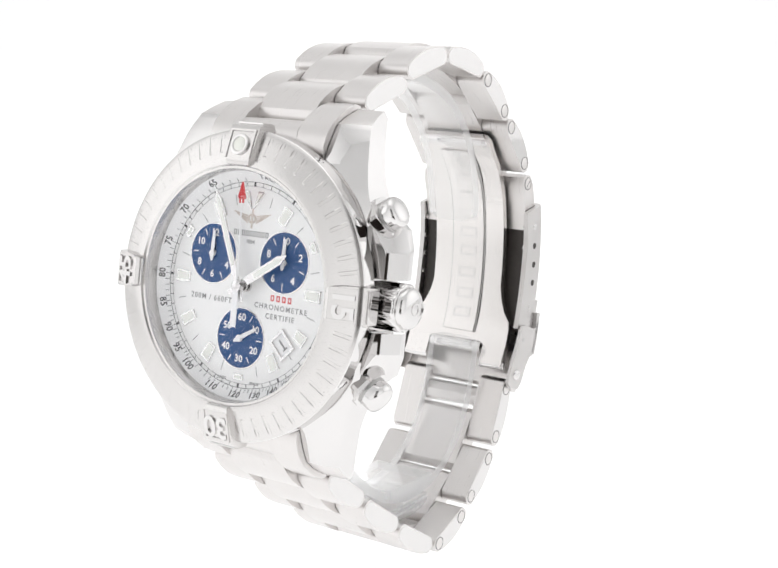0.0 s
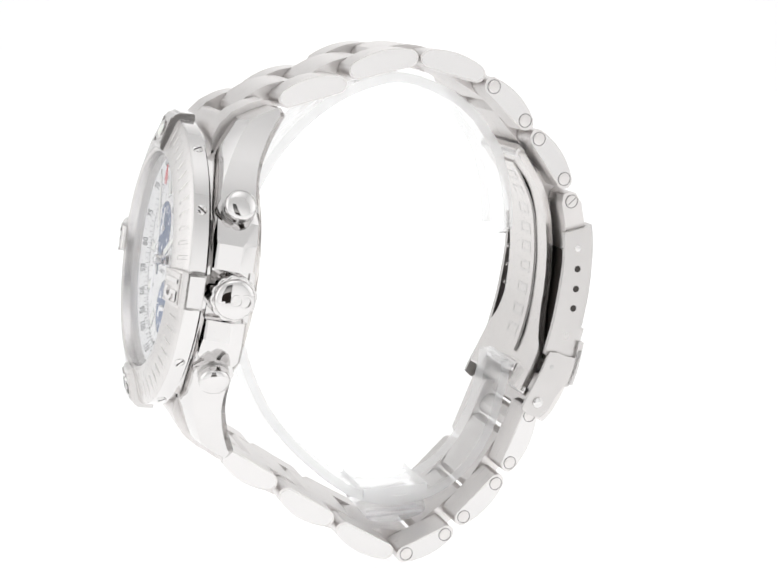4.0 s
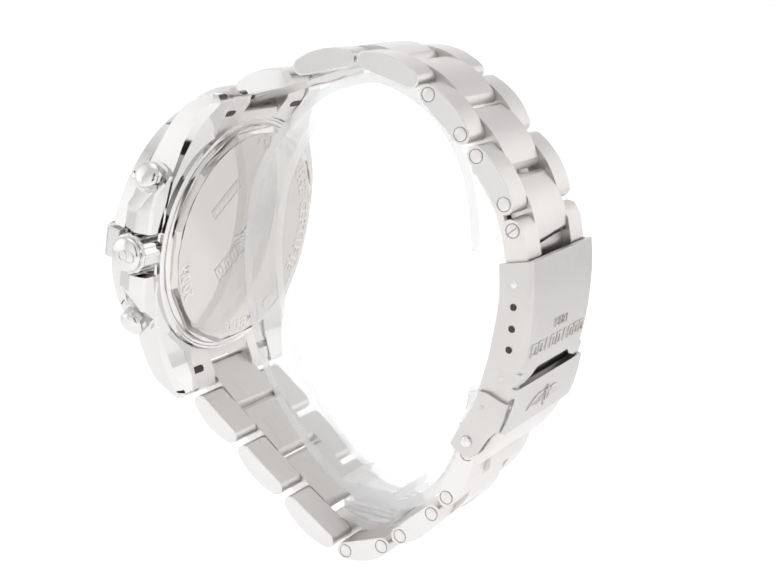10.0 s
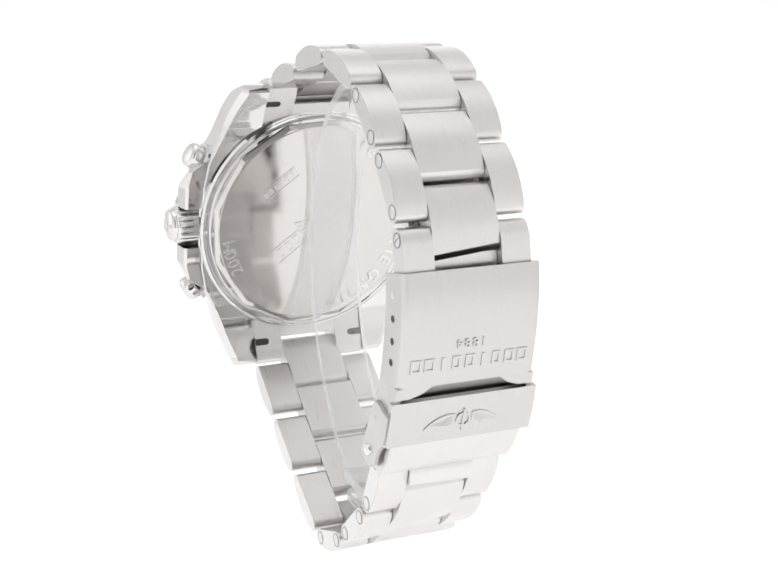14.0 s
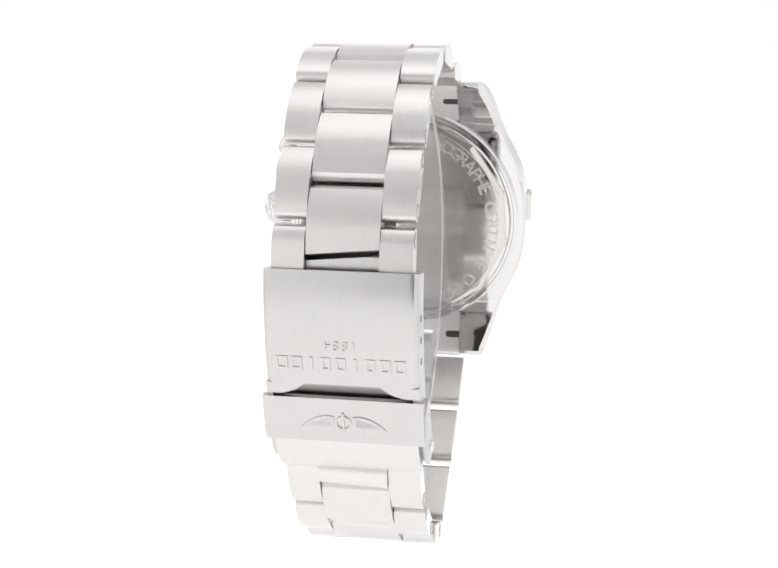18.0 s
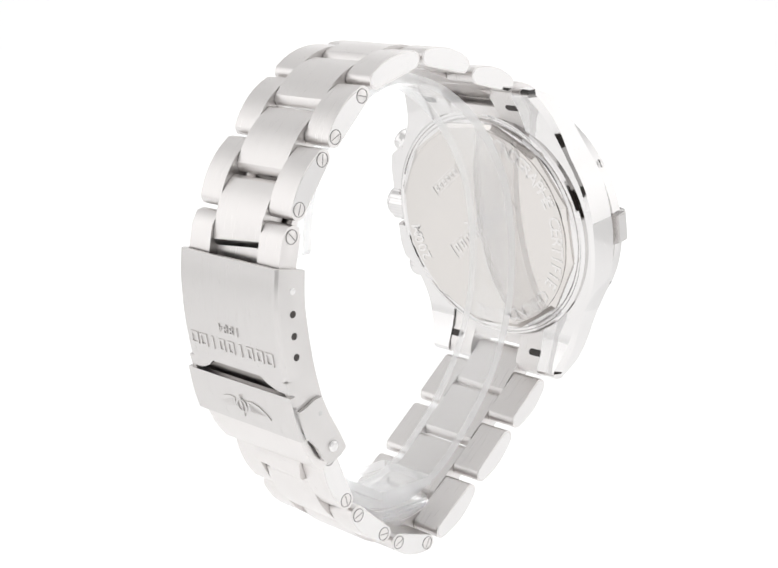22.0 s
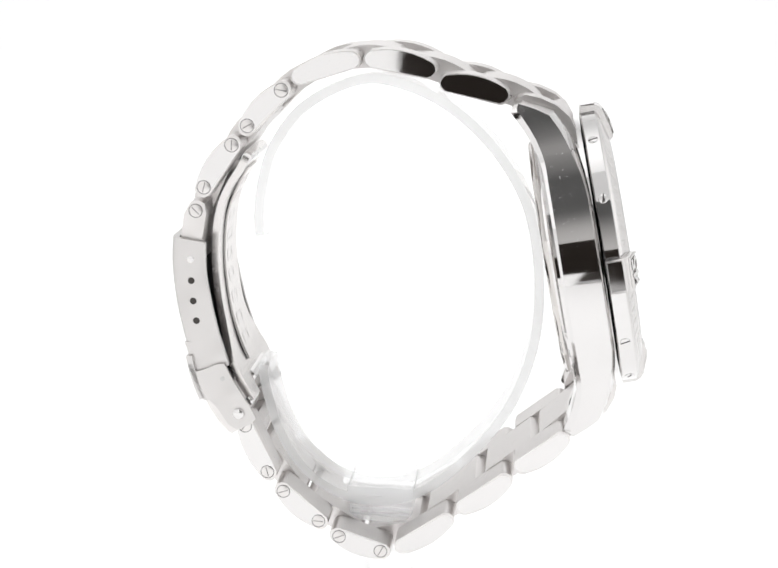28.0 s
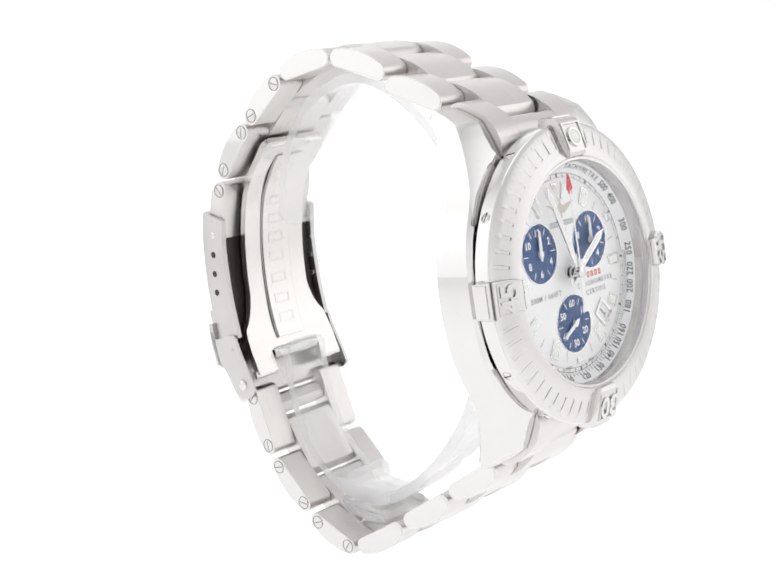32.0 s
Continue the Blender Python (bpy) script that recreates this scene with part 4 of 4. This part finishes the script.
        base = Matrix.Translation((s * 12.1, 25.3, -68.2 + LIFT)) @ Matrix.Rotation(radians(90 * s), 4, "Y")
        part("flap_dimple", moved(lathe([(0.4, -0.2), (0.4, 0.03), (0, 0.1)], 16), base), GROOVE, flap)
    # winged emblem, stamped
    d = Vector((29.25 - 31.1, -71.9 + 65.4)).normalized()
    fy = Vector((0, -d.x, -d.y))
    fz = Vector((0, -d.y, d.x))
    em = Matrix.Translation((0, 30.46, -68.5 + LIFT)) @ Matrix(((1, 0, 0, 0), (0, fy.y, fz.y, 0), (0, fy.z, fz.z, 0), (0, 0, 0, 1)))
    for s in (-1, 1):
        wing = [(1.4, 1.1), (2.6, 1.25), (4.2, 0.8), (5.6, -0.1), (6.5, -1.0), (5.2, -0.95), (3.8, -0.9), (2.4, -0.8), (1.5, -0.4)]
        part("emblem_wing", moved(bevelled(plate([(s * x, y) for x, y in wing], -0.4, 0.1), 0.05, 1), em), CLASP, flap)
        for k in range(4):
            o = [(s * 1.9, 0.75 - k * 0.36), (s * (5.4 - 0.75 * k), -0.45 - 0.1 * k), (s * (5.2 - 0.75 * k), -0.55 - 0.1 * k), (s * 1.9, 0.6 - k * 0.36)]
            part("emblem_feather", moved(plate(o, -0.4, 0.16), em), CLASP, flap)
    part("emblem_ring", moved(lathe([(0.8, -0.4), (1.25, -0.4), (1.25, 0.17), (0.95, 0.17)], 28, True), em), CLASP, flap)
    part("emblem_shaft", moved(box(-0.18, 0.18, -1.9, 1.8, -0.4, 0.18), em), CLASP, flap)
    # the plate below the flap that takes the lower bracelet
    o = [(29.2, -70.4), (28.5, -72.2), (27.6, -74.0), (26.3, -76.0), (24.9, -77.6), (24.2, -78.0), (22.9, -77.2), (22.6, -76.2), (24.2, -73.6), (25.4, -70.8)]
    part("clasp_end", prism([up(*p) for p in o], -11.0, 11.0, 0.25, 2, 35), BRUSHED, watch, "brushed steel end of the clasp")
    m = midpoint(LOWER[0])
    centre_link((23.6, -78.2), (m[0] + 0.1, m[1] + 0.15), skew=-0.04)
    # folding blades inside
    line = [tuple(p) for p in smooth_path([(21.4, -31.3), (22.8, -33.8), (25.2, -37.6), (26.8, -42.0), (27.45, -47.5), (27.4, -53.0), (26.6, -59.4), (25.0, -65.4), (22.9, -69.6)], 4)]
    halfs = []
    for k in range(len(line)):
        t = k / (len(line) - 1)
        halfs.append(lerp_table([(0, 6.4), (0.06, 7.2), (0.3, 7.1), (0.76, 7.1), (0.83, 8.2), (0.88, 9.9), (1, 10.3)], t))
    blade = part("clasp_blade", bevelled(slab(line, 1.1, halfs), 0.25, 2, 50), INNER, watch, "bowed inner steel blade of the clasp")
    inner_line = [tuple(p) for p in smooth_path([(21.9, -34.5), (23.5, -37.2), (25.55, -42.0), (26.3, -47.5), (26.22, -53.0), (25.4, -59.3), (23.85, -64.8), (22.75, -67.4)], 5)]
    part("blade_panel", bevelled(slab(inner_line, 0.3, 3.15), 0.12, 2, 50), INNER, blade, "raised stamped panel")
    for k in range(9):
        f = (k + 1.6) / 11.4 * (len(inner_line) - 1)
        i = int(f)
        p = Vector(inner_line[i]).lerp(Vector(inner_line[min(i + 1, len(inner_line) - 1)]), f - i)
        q = (Vector(inner_line[min(i + 1, len(inner_line) - 1)]) - Vector(inner_line[max(i - 1, 0)])).normalized()
        n = Vector((-q.y, q.x))
        if n.x > 0:
            n = -n
        c = p + n * 0.31
        m = Matrix.Translation((0, *up(*c))) @ Matrix(((1, 0, 0, 0), (0, q.x, n.x, 0), (0, q.y, n.y, 0), (0, 0, 0, 1)))
        part("stamped_bar", moved(outline(3.6, 1.9, 0.42, -0.1, 0.03, 0.02), m), STAMP, blade)
    # a near-black sheet paints the shade seen on both sides of the blade
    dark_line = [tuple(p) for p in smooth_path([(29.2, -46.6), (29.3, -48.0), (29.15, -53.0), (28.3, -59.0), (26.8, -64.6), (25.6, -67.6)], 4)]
    part("clasp_shade_sheet", slab(dark_line, 0.7, 10.4), DARK, watch, "dark sheet that stands for the shade inside the clasp")
    base = Matrix.Translation((-6.9, 21.3, -32.6 + LIFT)) @ Matrix.Rotation(radians(90), 4, "Y")
    part("hinge_barrel", moved(lathe([(0, 0), (0.85, 0), (0.85, 13.8), (0, 13.8)], 28), base), POLISHED, blade, "polished hinge barrel")
    base = Matrix.Translation((-5.2, 22.3, -69.9 + LIFT)) @ Matrix.Rotation(radians(90), 4, "Y")
    part("hinge_barrel", moved(lathe([(0, 0), (1.05, 0), (1.15, 0.1), (1.15, 10.3), (1.05, 10.4), (0, 10.4)], 28), base), POLISHED, blade, "polished hinge barrel")
    # ears beside the barrel, with the pin's ends
    for s in (-1, 1):
        ear = [(23.6, -68.6), (22.8, -70.2), (22.0, -71.6), (21.2, -72.6), (20.4, -72.2), (21.0, -71.0), (21.8, -69.4), (22.4, -68.2)]
        part("blade_ear", prism([up(*p) for p in ear], s * 5.7, s * 10.2, 0.2), INNER, blade)
        base = Matrix.Translation((s * 5.6, 21.3, -72.5 + LIFT)) @ Matrix.Rotation(radians(90 * s), 4, "Y")
        part("pin_end_and_hole_light", moved(lathe([(0, 0), (0.75, 0), (0.75, 4.8), (0.6, 4.95), (0, 4.95)], 24), base), POLISHED, blade, "polished hinge pin end")
        # grooves beside the stamped panel
        rows = [[(s * 3.2, *up(v, w)), (s * 3.42, *up(v, w)), (s * 3.42, *up(v - 0.08, w)), (s * 3.2, *up(v - 0.08, w))] for v, w in inner_line]
        part("panel_groove", loft(rows), GROOVE, blade)


build_clasp()


# ---- clear stand ----
def build_stand():
    ring = tagged(new("display_ring"), "clear acrylic watch ring inside the bracelet", "display stand")
    path = [tuple(p) for p in smooth_path([(20.9, -46.6), (20.9, -42.0), (20.1, -36.5), (17.9, -30.3), (12.4, -23.6), (3.0, -19.2), (-5.0, -20.2), (-12.5, -24.0), (-19.2, -30.3), (-24.2, -38.5), (-26.3, -47.0), (-26.8, -55.0), (-26.2, -62.0), (-24.3, -69.0), (-21.2, -75.5), (-15.8, -82.6), (-8.8, -89.0), (-2.0, -92.0), (5.0, -92.0), (11.0, -89.4), (15.3, -85.2), (18.4, -79.5), (20.0, -74.0), (20.8, -70.0), (20.7, -67.8)], 5)]
    n = len(path)

    def half_at(k):
        return lerp_table([(0, 2.6), (0.6, 3.8), (1, 4.2), (2, 4.55), (3, 4.6)], min(k, n - 1 - k))

    def askew(bm):
        for vtx in bm.verts:
            vtx.co.x += 0.07 * (vtx.co.y - 13)
        return bm
    band = part("clear_band", askew(bevelled(slab(path, 1.6, [half_at(k) for k in range(n)]), 0.2, 2, 50)), BENT, ring, "bent clear acrylic band, its bright edges hazed white", 40)
    band.data.materials.append(SAWN)
    for f in band.data.polygons:
        if abs(f.normal.x) > 0.5:
            f.material_index = 1
    block = [(-5.3, -92.15), (5.4, -92.3), (5.5, -93.6), (4.4, -94.6), (1.5, -95.2), (-1.5, -95.2), (-4.4, -94.5), (-5.4, -93.4)]
    part("clear_block", askew(prism([up(*p) for p in block], -4.9, 4.9, 0.35, 3)), THICK, ring, "clear block under the band", 40)
    saddle = part("clear_saddle", askew(box(-5.6, 5.6, -5.6, 5.6, -90.2 + LIFT, -88.6 + LIFT, 0.3)), ACRYLIC, ring, "clear plate on the band, its bright sides hazed white", 40)
    saddle.data.materials.append(SAWN)
    for f in saddle.data.polygons:
        if abs(f.normal.z) < 0.5:
            f.material_index = 1
    for s in (-1, 1):
        for w in (-92.6, -93.5):
            part("block_ridge", askew(prism([up(*p) for p in ((-5.0, w), (5.0, w), (5.0, w - 0.4), (-5.0, w - 0.4))], s * 4.9, s * 5.2, 0.08, 1)), SAWN, ring, "moulded ridge")
    foot = tagged(new("stand_base"), "clear acrylic base block under the watch", "display stand")
    part("foot", joined(box(-9, 9, -9, 9, 0.2, 3.2, 0.5)), ACRYLIC, foot, "clear flat foot", 40)
    part("cradle", prism([(-6.5, 3.25), (6.5, 3.25), (6.0, 8.2), (3.0, 6.6), (-0.5, 5.9), (-4.5, 7.4), (-6.2, 8.6)], -7, 7, 0.4, 3), ACRYLIC, foot, "clear cradle", 40)
    return ring, foot


display_ring, stand_base = build_stand()


# ---- the turntable's turn ----
LEAN = Matrix(((0.99869, 0.05074, -0.00638, 0.00036), (-0.05074, 0.99871, 0.00032, 0), (0.00639, 0.0, 0.99998, 0), (0, 0, 0, 1)))
STANDING = Matrix.Translation((0, 0, LIFT * MM)) @ LEAN @ Matrix.Translation((0, 0, -LIFT * MM))


def turned(t):
    s = (t - 16) / 16
    a = -(169.513 + 137.154 * s + 0.4545 * s * s + 0.8229 * s ** 3)
    return Matrix.Translation((-0.000996, 0, 0)) @ Matrix.Rotation(radians(a), 4, "Z")


def seconds_turn(t):
    """The running seconds hand, about its own pivot, in the watch's space."""
    pivot = CM @ Matrix.Translation(counter_pointers[2][1])
    pivot.translation = pivot.translation * MM
    return pivot @ Matrix.Rotation(radians(-5.7 * t), 4, "Z") @ pivot.inverted()


def motions():
    walk(watch, [(float(t), turned(t) @ STANDING) for t in range(33)])
    walk(counter_pointers[2][0], [(float(t), seconds_turn(t)) for t in range(33)])
    walk(display_ring, [(float(t), turned(t) @ STANDING) for t in range(33)])
    walk(stand_base, [(float(t), turned(t) @ Matrix.Rotation(radians(-2.9), 4, "Z")) for t in range(33)])


motions()
